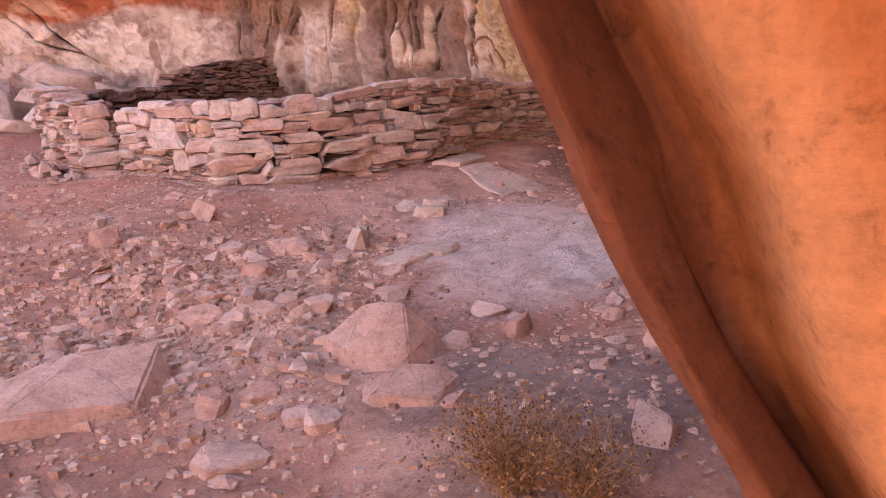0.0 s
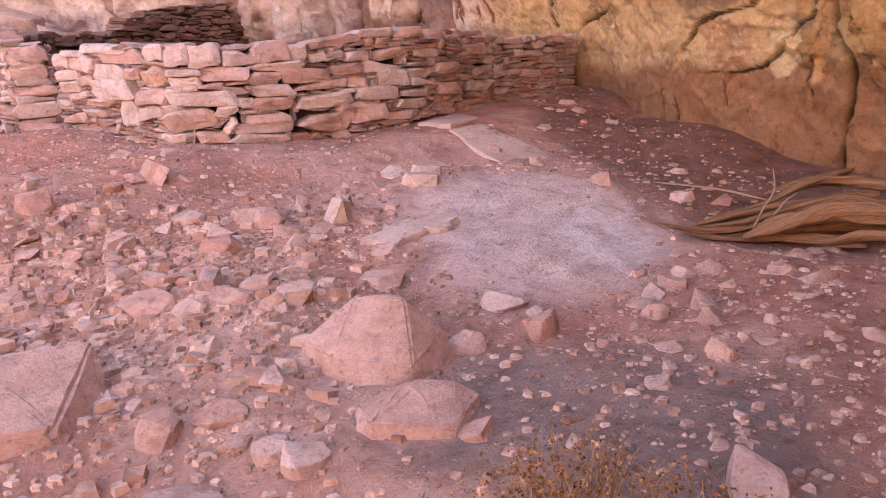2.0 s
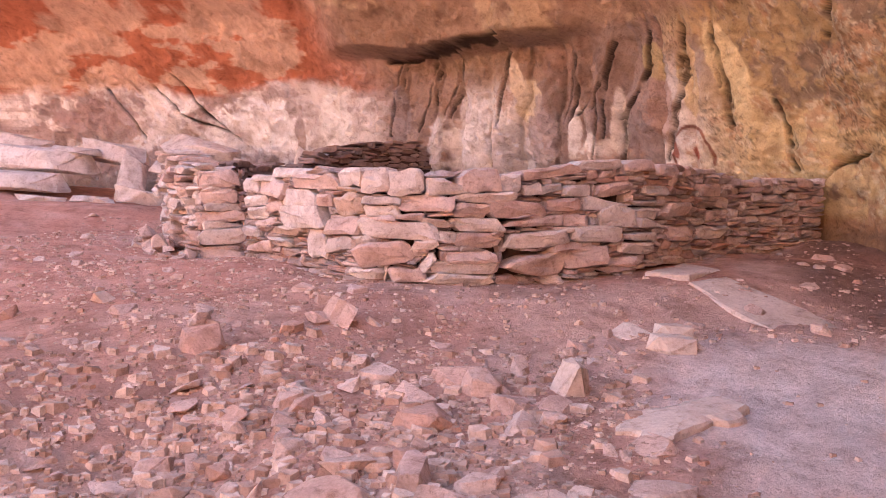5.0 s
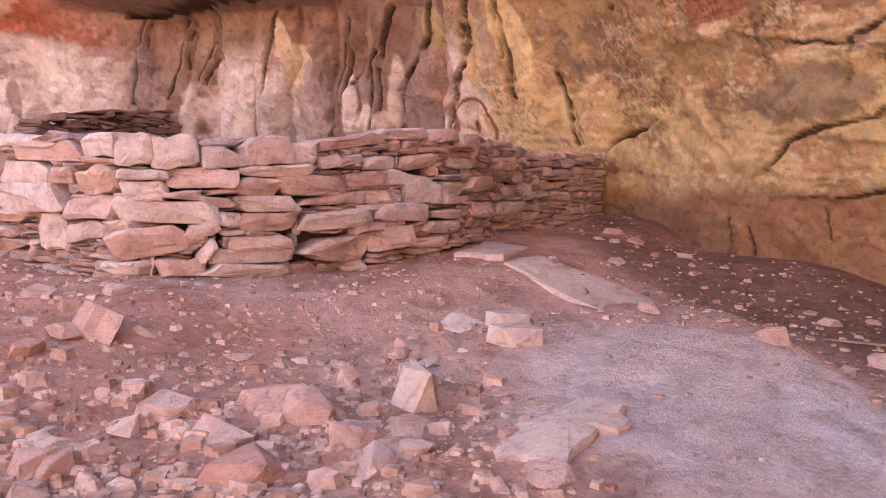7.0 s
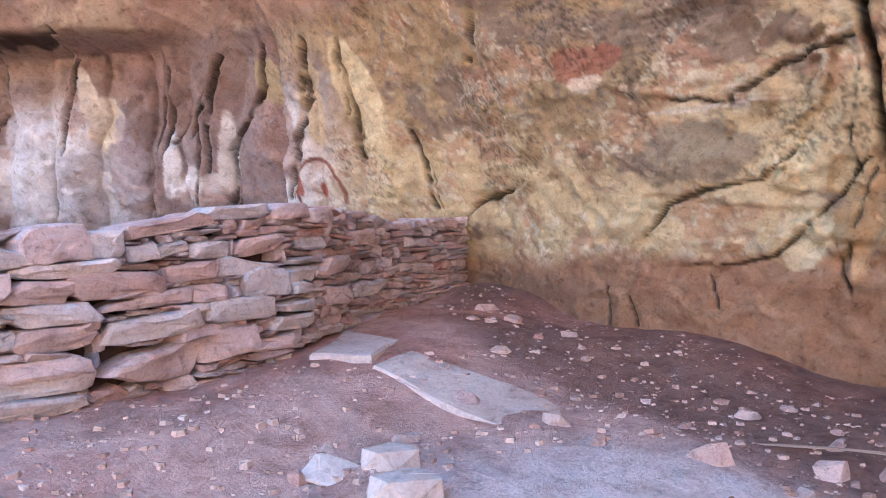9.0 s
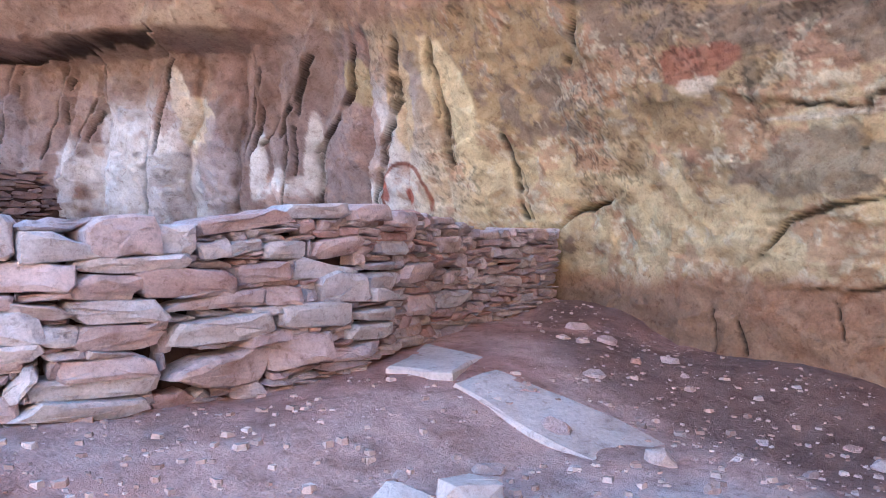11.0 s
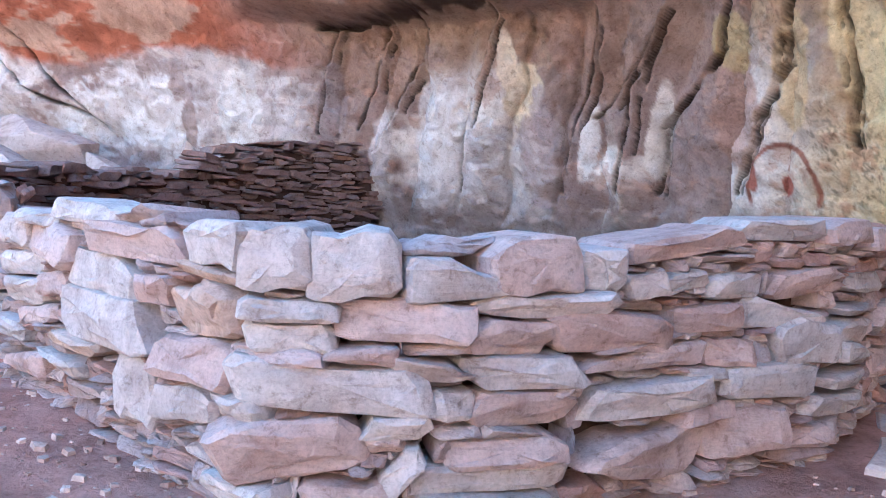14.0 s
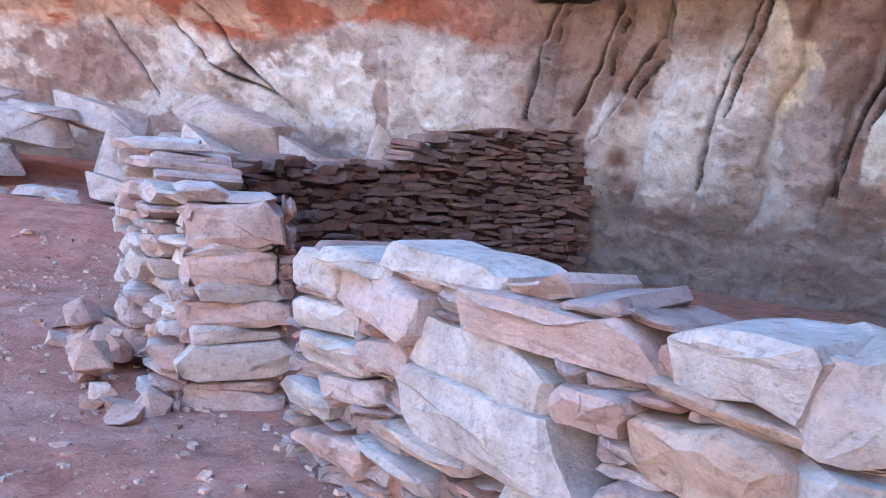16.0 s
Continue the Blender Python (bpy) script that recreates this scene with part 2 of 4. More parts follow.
tone = blend(tone, (0.71, 0.605, 0.60), smooth(.3, .75, ash + .25 * (n2 - .5)) * .9)
tone = blend(tone, (0.80, 0.76, 0.79), smooth(.5, .95, np.exp(-(((GX - 1.25) / .6) ** 2 + ((GY - 7.2) / 1.0) ** 2)) * (.5 + n1)) * .7)
# dark shade by the weed, painted into the soil tone
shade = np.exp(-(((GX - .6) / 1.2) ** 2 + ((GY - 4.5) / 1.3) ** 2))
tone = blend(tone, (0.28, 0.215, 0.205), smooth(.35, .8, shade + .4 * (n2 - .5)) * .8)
# shade lying in the trough by the cliff, painted dark into the soil
trough_shade = smooth(0, .5, GX - np.interp(GY, [5.5, 7.5, 9.5, 11, 13, 15], [3.4, 1.95, 1.75, .95, 1.3, 2.6])) * smooth(6, 7.5, GY)
tone = blend(tone, (0.19, 0.105, 0.085), trough_shade * .8 * smooth(.3, .6, n1 + .2 * n2))
tone = blend(tone, (0.52, 0.25, 0.20), smooth(-3.4, -5.0, GX) * smooth(8.0, 9.5, GY) * (.5 + .5 * smooth(.35, .6, n2)) * .85)
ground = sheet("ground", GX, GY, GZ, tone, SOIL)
tagged(ground, "dusty red sandy soil floor with grey ash patches", "ground", kind="structure")

# ---- cliff: back wall, overhang and brow in one sheet ----
BASE = [(7.4, -14), (7.0, -6), (6.8, 0), (6.2, 4), (5.6, 7), (4.9, 9.3), (3.6, 11.6), (2.7, 13.9), (1.4, 15.8), (-.3, 17.3), (-2, 18.3), (-4.2, 19.3), (-7, 20.3), (-12.5, 21.2), (-20, 21.5), (-30, 20), (-45, 16)]
START = 8.02      # run of the base curve before its second point


def base_curve(n=6000):
    p = np.array(BASE, float)
    t = np.linspace(0, len(p) - 1, n)
    i = np.clip(t.astype(int), 0, len(p) - 2)
    u = (t - i)[:, None]
    a, b, c, d = p[np.clip(i - 1, 0, None)], p[i], p[i + 1], p[np.clip(i + 2, None, len(p) - 1)]
    q = .5 * (2 * b + (c - a) * u + (2 * a - 5 * b + 4 * c - d) * u * u + (3 * b - a - 3 * c + d) * u ** 3)
    return q, np.concatenate([[0], np.cumsum(np.hypot(*np.diff(q, axis=0).T))]) - START


CURVE, RUN = base_curve()
TANGENT = np.gradient(CURVE, axis=0)
TANGENT /= np.linalg.norm(TANGENT, axis=1)[:, None]
cs = np.concatenate([np.arange(-8, 11, .5), np.arange(11, 15, .035), np.arange(15, 32, .021), np.arange(32, 40.5, .032), np.arange(40.6, 70, .8)])
cz = np.concatenate([np.arange(-1.2, 0, .15), np.arange(0, 4.9, .024), np.arange(4.95, 6.0, .1)])
S, Z = np.meshgrid(cs, cz)


def lean(z):
    return np.interp(z, [-2, .6, 1.2, 3.8, 5, 6], [0, 0, .1, 1.15, 2.1, 3.8])


d = lean(Z)
c1 = fractal(S * .35 + 10, Z * .5 + 10, 5, 41)
c2 = fractal(S * 1.6 + 10, Z * 1.6 + 30, 4, 51)
warp = .35 * (fractal(S * .8 + 90, Z * 1.1 + 90, 3, 61) - .5)
d = d + .5 * (c1 - .5) + .12 * (c2 - .5)
columns = smooth(21.5, 23.5, S) * smooth(31, 28.5, S) * smooth(1.0, 1.9, Z) * smooth(4.3, 3.7, Z)
q = (S + .3 * (Z - 2.5) + 1.6 * warp) * 1.35
cell = np.floor(q)
fr = q - cell
jump = np.modf(np.abs(np.sin(cell * 12.9898) * 43758.5453))[0]
flute = .5 * jump + .5 * fractal(S * 1.3 + 7, Z * .7 + 7, 4, 71)
d = d + columns * (.22 * (jump - .5) + .13 * (1 - (2 * fr - 1) ** 2) - .05 + .06 * (fractal(S * 5 + 60, Z * 1.2 + 60, 3, 75) - .5))
# slanting ribs in the pale stretch
slant = smooth(33, 34.5, S) * smooth(39.5, 37.5, S) * smooth(1.6, 2.4, Z) * smooth(4.2, 3.6, Z)
d = d + slant * .3 * (np.abs(fractal((S - .9 * Z) * 1.2 + 50, Z * .2, 3, 81) - .5) * 2 - .3)
# the projecting ledge over the fluted stretch, and thin broken beds on the other side
d = d + .75 * smooth(3.93, 4.12, Z + .25 * (fractal(S * .6 + 3, S * 0 + 4, 3, 91) - .5)) * smooth(24.2, 26.2, S) * smooth(31.5, 29.8, S)
d = d + .16 * np.round(4 * fractal(S * .35 + 20, Z * 1.6 + 5, 3, 95)) / 4 * smooth(1.0, 1.3, Z) * smooth(19.5, 17.5, S)
d = d + .09 * (1 - np.abs(2 * fractal(S * 1.9 + 31, Z * 2.3 + 11, 4, 191, .55) - 1)) ** 2
broken = smooth(13.5, 14.5, S) * smooth(17.8, 16.6, S) * smooth(.8, 1.2, Z)
d = d + broken * .5 * (np.round(5 * fractal(S * 1.3 + .9 * Z + 61, Z * 1.5 - .6 * S + 91, 4, 201, .55)) / 5 - .5)
d = d + .14 * (np.round(6 * fractal(S * .55 + 31, Z * 1.0 + 71, 5, 211, .6)) / 6 - .5) * smooth(1.0, 1.2, Z) * smooth(33, 31, S)
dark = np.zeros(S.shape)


def crack(points, width=0.05, depth=0.22, lip=0.0):
    """A fissure along a line of (run, height); lip: how far the rock on one side of it stands proud."""
    global d, dark
    best, sign = np.full(S.shape, 9.0), np.ones(S.shape)
    wob = .10 * (fractal(S * 3 + 8, Z * 3 + 8, 4, 101) - .5)
    wob2 = .10 * (fractal(S * 3 + 48, Z * 3 + 28, 4, 131) - .5)
    for (a, b), (c, e) in zip(points, points[1:]):
        l2 = (c - a) ** 2 + (e - b) ** 2
        u = np.clip(((S - a) * (c - a) + (Z - b) * (e - b)) / l2, 0, 1)
        h = np.hypot(S - a - u * (c - a) + wob, Z - b - u * (e - b) + wob2)
        side = (S - a + wob) * (e - b) - (Z - b + wob2) * (c - a)
        sign = np.where(h < best, np.sign(side), sign)
        best = np.minimum(best, h)
    w = .7 * width * (.45 + 1.1 * fractal(S * 1.7 + 30, Z * 1.7 + 30, 3, 141))
    d = d - depth * np.exp(-(best / w) ** 2)
    if lip:
        d = d + lip * np.where(sign > 0, np.exp(-best / .22), 0)
    # mask for the shade that is painted into the cracks
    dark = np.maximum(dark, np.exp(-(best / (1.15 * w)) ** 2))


for line in ([(29.33, 3.96), (29.66, 3.4), (30.0, 2.5)], [(28.56, 3.84), (28.86, 3.22), (29.26, 2.57)], [(27.88, 3.98), (27.99, 3.5), (28.46, 2.93), (28.93, 2.27)],
             [(26.66, 3.99), (26.98, 3.38), (27.31, 2.71), (27.56, 1.77)], [(25.26, 3.89), (25.41, 3.35), (25.78, 2.61), (26.07, 1.83)],
             [(24.23, 3.92), (24.62, 3.42), (25.16, 2.93), (25.43, 2.72)], [(24.39, 3.7), (24.85, 3.02), (25.05, 2.4), (25.17, 1.86)]):
    crack(line, .04, .26, .14)
    crack([(a + .13 - .03 * b, b) for a, b in line], .03, .14, .05)
    crack([(a - .24 + .05 * b, b * .96) for a, b in line[:-1]], .024, .12)
for line in ([(23.58, 3.88), (23.68, 3.38), (24.14, 3.01), (24.49, 2.71), (24.76, 1.87)], [(22.77, 3.87), (22.93, 3.15), (23.28, 2.69), (23.7, 1.9)], [(22.16, 3.77), (22.25, 3.03), (22.3, 2.39)],
             [(21.42, 2.68), (21.37, 2.29), (21.33, 1.71)], [(20.86, 1.59), (20.57, 1.79), (20.07, 1.88)], [(19.7, 3.77), (20.06, 3.28)]):
    crack(line, .032, .16, -.07)
    crack([(a - .11 + .02 * b, b) for a, b in line[1:]], .025, .12)
    if line[0][0] > 22:
        crack([(a + .2 - .04 * b, b * .97) for a, b in line[:-1]], .026, .14)
for line in ([(37.87, 3.67), (37.47, 3.08), (37.02, 2.55)], [(36.46, 3.7), (35.8, 3.06), (34.55, 2.64)], [(35.85, 3.96), (35.19, 3.21), (34.4, 2.5)]):
    crack(line, .05, .2, .1)
crack([(29.7, 3.92), (28.65, 3.95), (27.71, 4.0), (26.54, 4.06)], .06, .3)
for line in ([(18.26, 1.34), (18.02, 1.57), (17.68, 1.73), (17.13, 1.8), (16.86, 2.06)], [(17.35, 2.21), (17.27, 2.54), (16.94, 2.74), (16.29, 2.86)],
             [(17.79, 1.03), (17.43, 1.04), (17.07, 1.11), (16.76, 1.41), (16.43, 1.73), (16.25, 1.96)], [(18.14, 2.65), (17.73, 2.55), (17.29, 2.49)], [(14.96, 2.57), (14.73, 2.7), (14.43, 2.51)]):
    crack(line, .024, .08, .05)
crack([(16.21, 3.2), (16.15, 2.52), (16.12, 2.04), (16.06, 1.52), (15.93, 1.25), (15.99, 0.7), (16.12, 0.01)], .045, .4, .1)
for line in ([(16.2, 1.84), (16.42, 1.38), (16.5, .9)], [(16.0, 1.9), (15.75, 1.5), (15.7, 1.1)], [(16.3, 2.6), (16.38, 2.1), (16.28, 1.7)]):
    crack(line, .02, .07, .05)
for line in ([(17.65, .92), (17.62, .61)], [(18.85, .77), (18.84, .2)], [(18.57, .68), (18.51, .36)], [(16.54, 1.24), (16.45, .56)], [(15.86, 1.62), (15.73, 1.31), (15.51, 1.05)]):
    crack(line, .022, .08)
crack([(15.51, .84), (15.44, .79)], .045, .2)
crack([(15.29, .85), (15.14, .8)], .045, .2)

tone = np.empty(S.shape + (3,))
p1, p2, p3 = fractal(S * .7 + 15, Z * 1.1 + 3, 6, 151, .6), fractal(S * .5 + 75, Z * .9 + 43, 6, 161, .6), fractal(S * 2.2 + 5, Z * 2.6 + 13, 5, 171, .65)
grain = fractal(S * 11 + 5, Z * 11 + 13, 3, 181, .7)
tone[:] = (0.42, 0.30, 0.16)
tone = blend(tone, (0.27, 0.195, 0.135), smooth(.50, .55, p1) * .9)
tone = blend(tone, (0.62, 0.48, 0.27), smooth(.54, .57, p2) * .9)
tone = blend(tone, (0.45, 0.26, 0.16), smooth(.57, .62, p3) * .6)
tone = blend(tone, (0.66, 0.56, 0.38), smooth(.54, .6, grain) * smooth(.48, .56, p3) * .8)
tone = blend(tone, (0.26, 0.19, 0.14), smooth(.58, .66, grain) * smooth(.5, .42, p2) * .7)
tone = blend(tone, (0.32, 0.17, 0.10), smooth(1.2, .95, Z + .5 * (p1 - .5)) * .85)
# corner shade near the wall end, painted into the lower cliff tone
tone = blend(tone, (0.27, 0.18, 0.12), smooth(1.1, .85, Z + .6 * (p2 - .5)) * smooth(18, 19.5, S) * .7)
mid = smooth(21.8, 23.6, S + 1.6 * (p1 - .5))
middle = np.empty(tone.shape)
middle[:] = (0.33, 0.245, 0.225)
middle = blend(middle, (0.39, 0.29, 0.195), smooth(2.7, 3.6, Z + .8 * (p1 - .5)) * smooth(.3, .6, flute))
middle = blend(middle, (0.72, 0.67, 0.645), smooth(.50, .55, .6 * flute + .4 * p2) * smooth(3.7, 2.9, Z + .6 * (p3 - .5)))
middle = blend(middle, (0.44, 0.27, 0.20), smooth(.57, .62, p3) * .5)
middle = blend(middle, (0.31, 0.245, 0.235), smooth(.56, .6, p1) * .7)
tone = blend(tone, middle, mid)
pale = smooth(29.0, 30.6, S + 2.0 * (p1 - .5)) * smooth(1.0, 1.6, Z)
paler = np.empty(tone.shape)
paler[:] = (0.62, 0.575, 0.58)
paler = blend(paler, (0.38, 0.29, 0.28), smooth(.52, .56, p1) * .9)
paler = blend(paler, (0.82, 0.79, 0.80), smooth(.53, .57, p2) * .85)
paler = blend(paler, (0.36, 0.28, 0.28), smooth(.58, .64, p3) * .6)
tone = blend(tone, paler, pale)
reds = smooth(3.5, 3.75, Z + .9 * (p1 - .5) - .02 * (S - 34)) * smooth(28.5, 32.0, S)
red = np.empty(tone.shape)
red[:] = (0.44, 0.165, 0.10)
red = blend(red, (0.58, 0.40, 0.31), smooth(.49, .54, fractal(S * .45 + 33, Z * 1.4, 6, 111, .6)))
tone = blend(tone, red, reds)
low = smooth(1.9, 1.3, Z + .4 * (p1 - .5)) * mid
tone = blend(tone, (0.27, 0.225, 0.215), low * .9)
# brown upper rock; shade under the overhang is painted in as well
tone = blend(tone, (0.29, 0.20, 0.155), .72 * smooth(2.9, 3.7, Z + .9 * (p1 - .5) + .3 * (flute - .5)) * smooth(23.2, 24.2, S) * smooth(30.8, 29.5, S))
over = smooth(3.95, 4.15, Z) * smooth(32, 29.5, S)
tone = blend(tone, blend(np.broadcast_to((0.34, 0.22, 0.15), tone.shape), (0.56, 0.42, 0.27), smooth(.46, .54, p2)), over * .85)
# crack shade, painted into the rock tone
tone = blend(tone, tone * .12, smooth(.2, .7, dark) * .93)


def stain(s0, z0, ws, wz, colour, amount=.8, tilt=0.0, ragged=1.6):
    """A patch of another colour on the rock face, with a ragged rim."""
    global tone
    a, b = (S - s0) + tilt * (Z - z0), Z - z0
    r_ = np.hypot(a / ws, b / wz) + ragged * (p3 - .5) + .5 * ragged * (p1 - .5)
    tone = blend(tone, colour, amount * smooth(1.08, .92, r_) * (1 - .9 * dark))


for row in ([(22.05, 3.12, .30, .62, (.74, .61, .36), .85, -.15, .5), (18.65, 3.05, .36, .15, (.34, .13, .08), .8, 0, 2.0), (18.57, 2.83, .14, .07, (.72, .58, .42), .8, 0, 1.5), (18.12, 2.86, .06, .34, (.17, .12, .08), .55, 0, 1.2),
             (17.7, 2.1, .55, .32, (.26, .20, .14), .75, -.4, 1.4), (16.82, 1.3, .2, .32, (.70, .58, .36), .8, .2, 1.0), (16.8, 1.9, .18, .2, (.70, .56, .32), .8, .3, 1.0), (17.5, 2.47, .68, .03, (.72, .62, .46), .9, 0, 1.0)],
            [(33.8, 2.8, 1.35, .55, (.86, .86, .90), .85, .3, 1.8), (31.55, 2.8, .42, .62, (.80, .79, .80), .85, .25, .8), (32.6, 2.6, .14, .38, (.40, .32, .31), .9, .15, .5), (27.9, 2.35, .36, .8, (.74, .71, .72), .75, .3, .9),
             (26.45, 3.0, .27, .42, (.68, .58, .42), .85, .1, .8), (28.9, 3.4, 1.0, .3, (.34, .24, .20), .75, 0, 1.8), (38.6, 3.0, 1.2, .45, (.40, .29, .29), .75, .6, 1.8), (25.3, 3.3, .5, .7, (.31, .21, .165), .75, 0, 1.4)],
            [(28.1, 2.5, .2, .7, (.72, .70, .72), .85, .25, .7), (26.65, 3.4, .13, .35, (.74, .64, .50), .85, .1, .6), (25.57, 2.45, .13, .55, (.80, .78, .78), .9, .3, .6), (28.9, 2.3, .22, .5, (.66, .62, .64), .8, .3, .8),
             (27.35, 2.15, .2, .5, (.64, .61, .64), .8, .2, .8), (23.6, 2.75, .3, .55, (.40, .26, .21), .7, 0, 1.0), (22.85, 3.1, .2, .5, (.62, .48, .28), .8, .1, .8), (23.6, 3.45, .25, .3, (.50, .40, .22), .8, 0, 1.0), (25.75, 3.6, .35, .4, (.32, .21, .17), .8, 0, 1.0)],
            [(36.6, 2.8, .25, .6, (.74, .72, .76), .8, .8, 1.0), (29.75, 2.9, .22, .7, (.36, .30, .31), .8, .2, .8), (26.3, 2.4, .3, .7, (.36, .30, .31), .75, .1, 1.0), (16.3, 1.5, .1, .5, (.62, .40, .20), .7, .2, 1.0), (15.5, 1.9, .3, .5, (.56, .38, .18), .6, .2, 1.4)],
            [(24.6, 2.6, .14, .6, (.80, .77, .74), .85, .3, .7), (26.9, 2.0, .3, .5, (.46, .44, .46), .6, 0, 1.5), (23.46, 2.1, .06, .17, (.36, .10, .07), .85, 0, .3), (23.06, 2.0, .085, .11, (.36, .09, .06), .9, 0, .3), (23.0, 2.27, .02, .13, (.26, .09, .06), .8, 0, .2)]):
    for args in row:
        stain(*args)
speckle = fractal(S * 26 + 5, Z * 26 + 3, 3, 221, .7)
tone = blend(tone, tone * .42, smooth(.56, .62, speckle) * smooth(.5, .58, fractal(S * .9 + 9, Z * 1.3 + 77, 4, 231)) * smooth(1.5, 2.0, Z) * smooth(25, 22, S) * .8)
tone = blend(tone, tone * .6, smooth(.60, .66, fractal(S * .7 + 3, Z * 22 + 1.5 * S, 3, 241, .6)) * smooth(2.0, 2.8, Z) * smooth(21, 18, S) * .6)
ring = np.abs(np.hypot((S - 23.1) / .42, (Z - 1.95) / .46) - 1)
tone = blend(tone, (0.24, 0.08, 0.05), .9 * smooth(.085, .035, ring) * smooth(1.75, 1.85, Z))

at = lambda col: np.interp(S, RUN, col)
inward = (-at(TANGENT[:, 1]), at(TANGENT[:, 0]))
CX, CY = at(CURVE[:, 0]) + inward[0] * d, at(CURVE[:, 1]) + inward[1] * d
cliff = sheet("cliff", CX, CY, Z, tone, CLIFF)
tagged(cliff, "streaked tan and red sandstone cliff face with deep cracks", "cliff", kind="structure")
# brow: unseen outer lip and cliff above it, added to block sun and sky
bs = np.arange(-8, 70, 1.0)
rows = [(3.8, 6.0), (5.0, 6.5), (5.6, 7.2), (4.6, 10), (3.0, 16), (1.0, 24), (-6, 27), (-30, 27)]
BX, BY, BZ = [], [], []
for out, h in rows:
    tx, ty = np.interp(bs, RUN, TANGENT[:, 0]), np.interp(bs, RUN, TANGENT[:, 1])
    wob = fractal(bs * .3 + h, bs * 0 + h, 3, 7) - .5 if h > 6 else 0 * bs
    BX.append(np.interp(bs, RUN, CURVE[:, 0]) - ty * (out + wob))
    BY.append(np.interp(bs, RUN, CURVE[:, 1]) + tx * (out + wob))
    BZ.append(bs * 0 + h)
brow = sheet("cliff_brow", np.array(BX), np.array(BY), np.array(BZ), None, CANYON)
tagged(brow, "unseen red sandstone overhang added to shade the rock shelter", "cliff", kind="structure")
# the other side of the canyon, unseen, added to bounce warm light
os_ = np.linspace(-1, 1, 60)
OX, OZ = np.meshgrid(os_ * 90, np.linspace(-9, 26, 20))
OY = -42 + 30 * (OX / 90) ** 2 + 4 * (fractal(OX * .1 + 50, OZ * .1 + 50, 4, 5) - .5) - .25 * OZ
far = sheet("canyon_wall", OX, OY, OZ, None, CANYON)
tagged(far, "unseen sunlit red sandstone canyon wall added to bounce warm light", "cliff", kind="structure")


# ---- stones ----
def stone_mesh(name, mat, seed, rough=.1, form=0, taper=.86):
    """A split sandstone block, x -0.5 to 0.5, y 0 (face) to 1, z 0 to 1. form 0 block, 1 wedge, 2 lens, 3 slanted."""
    r = random.Random(seed)
    xs = [-.5, -.5 + r.uniform(.05, .16), -.17 + r.uniform(-.08, .08), .16 + r.uniform(-.08, .08), .5 - r.uniform(.05, .16), .5]
    thick = {0: (.62, .97, 1, .97, 1, .66), 1: (.2, .42, .66, .86, 1, .72), 2: (.22, .68, .95, 1, .72, .25), 3: (.5, .95, 1, .97, .95, .45)}[form]
    if r.random() < .5:
        thick = thick[::-1]
    seat = r.uniform(.15, .7)
    shear = r.uniform(-.15, .15) if form == 3 else r.uniform(-.05, .05)
    low, high = [], []
    for x, t in zip(xs, thick):
        b = (1 - t) * seat + r.uniform(-rough, rough) * .45
        high.append((x + shear + r.uniform(-.03, .03), b + t + r.uniform(-rough, rough) * .45))
        low.append((x - shear + r.uniform(-.03, .03), b))
    outline = low + high[::-1]
    n = len(outline)
    skew_x, skew_z = r.uniform(-.16, .16), r.uniform(-.2, .1)
    split = r.uniform(-.25, .25)
    rings = []
    for y, k in ((-.015, .5), (.015, taper), (.07 + r.uniform(0, .05), .995), (.94, 1.0), (1, .9)):
        loose = .09 if k < .6 else .022
        rings.append([(x * k + skew_x * .3 * (1 - y) + (split * .5 if k < .6 else 0) + r.uniform(-loose, loose), y + skew_x * x + skew_z * (z - .5) * (y < .5) + r.uniform(-.02, .02),
                       .5 + (z - .5) * k + r.uniform(-.03, .03)) for x, z in outline])
    verts = [v for ring in rings for v in ring] + [(split, -.02, r.uniform(.35, .65))]
    last = len(rings) * n
    faces = [[i, (i + 1) % n, last] for i in range(n)] + [list(range(last - 1, last - n - 1, -1))]
    for k in range(len(rings) - 1):
        faces += [[k * n + i, (k + 1) * n + i, (k + 1) * n + (i + 1) % n, k * n + (i + 1) % n] for i in range(n)]
    me = bpy.data.meshes.new(name)
    me.from_pydata(verts, [], faces)
    me.materials.append(mat)
    bm = bmesh.new()
    bm.from_mesh(me)
    bmesh.ops.recalc_face_normals(bm, faces=bm.faces)
    bm.to_mesh(me)
    bm.free()
    return me


def hull_mesh(name, mat, seed, flat=.5, count=17):
    """A broken angular rock: the hull of a few random points in x -0.5 to 0.5, y 0 to 1, z 0 to 1; flat: how level its top is."""
    r = random.Random(seed)
    bm = bmesh.new()
    turn = r.uniform(0, 6.28)
    for k in range(count):
        a = turn + 6.2832 * k / count * 2 + r.uniform(-.35, .35)
        q = r.uniform(.36, .54)
        z = r.choice((0, .25, 1)) * (1 - (1 - flat) * r.random())
        q *= 1 - .35 * z * r.random()
        bm.verts.new((q * math.cos(a), .5 + q * math.sin(a), z))
    bmesh.ops.convex_hull(bm, input=bm.verts)
    bmesh.ops.delete(bm, geom=[v for v in bm.verts if not v.link_faces], context="VERTS")
    bmesh.ops.bevel(bm, geom=list(bm.edges), offset=.022, segments=1, affect="EDGES", clamp_overlap=True)
    for v in bm.verts:
        v.co += Vector((r.uniform(-1, 1), r.uniform(-1, 1), r.uniform(-1, 1))) * .012
    bmesh.ops.recalc_face_normals(bm, faces=bm.faces)
    me = bpy.data.meshes.new(name)
    bm.to_mesh(me)
    bm.free()
    me.materials.append(mat)
    return me


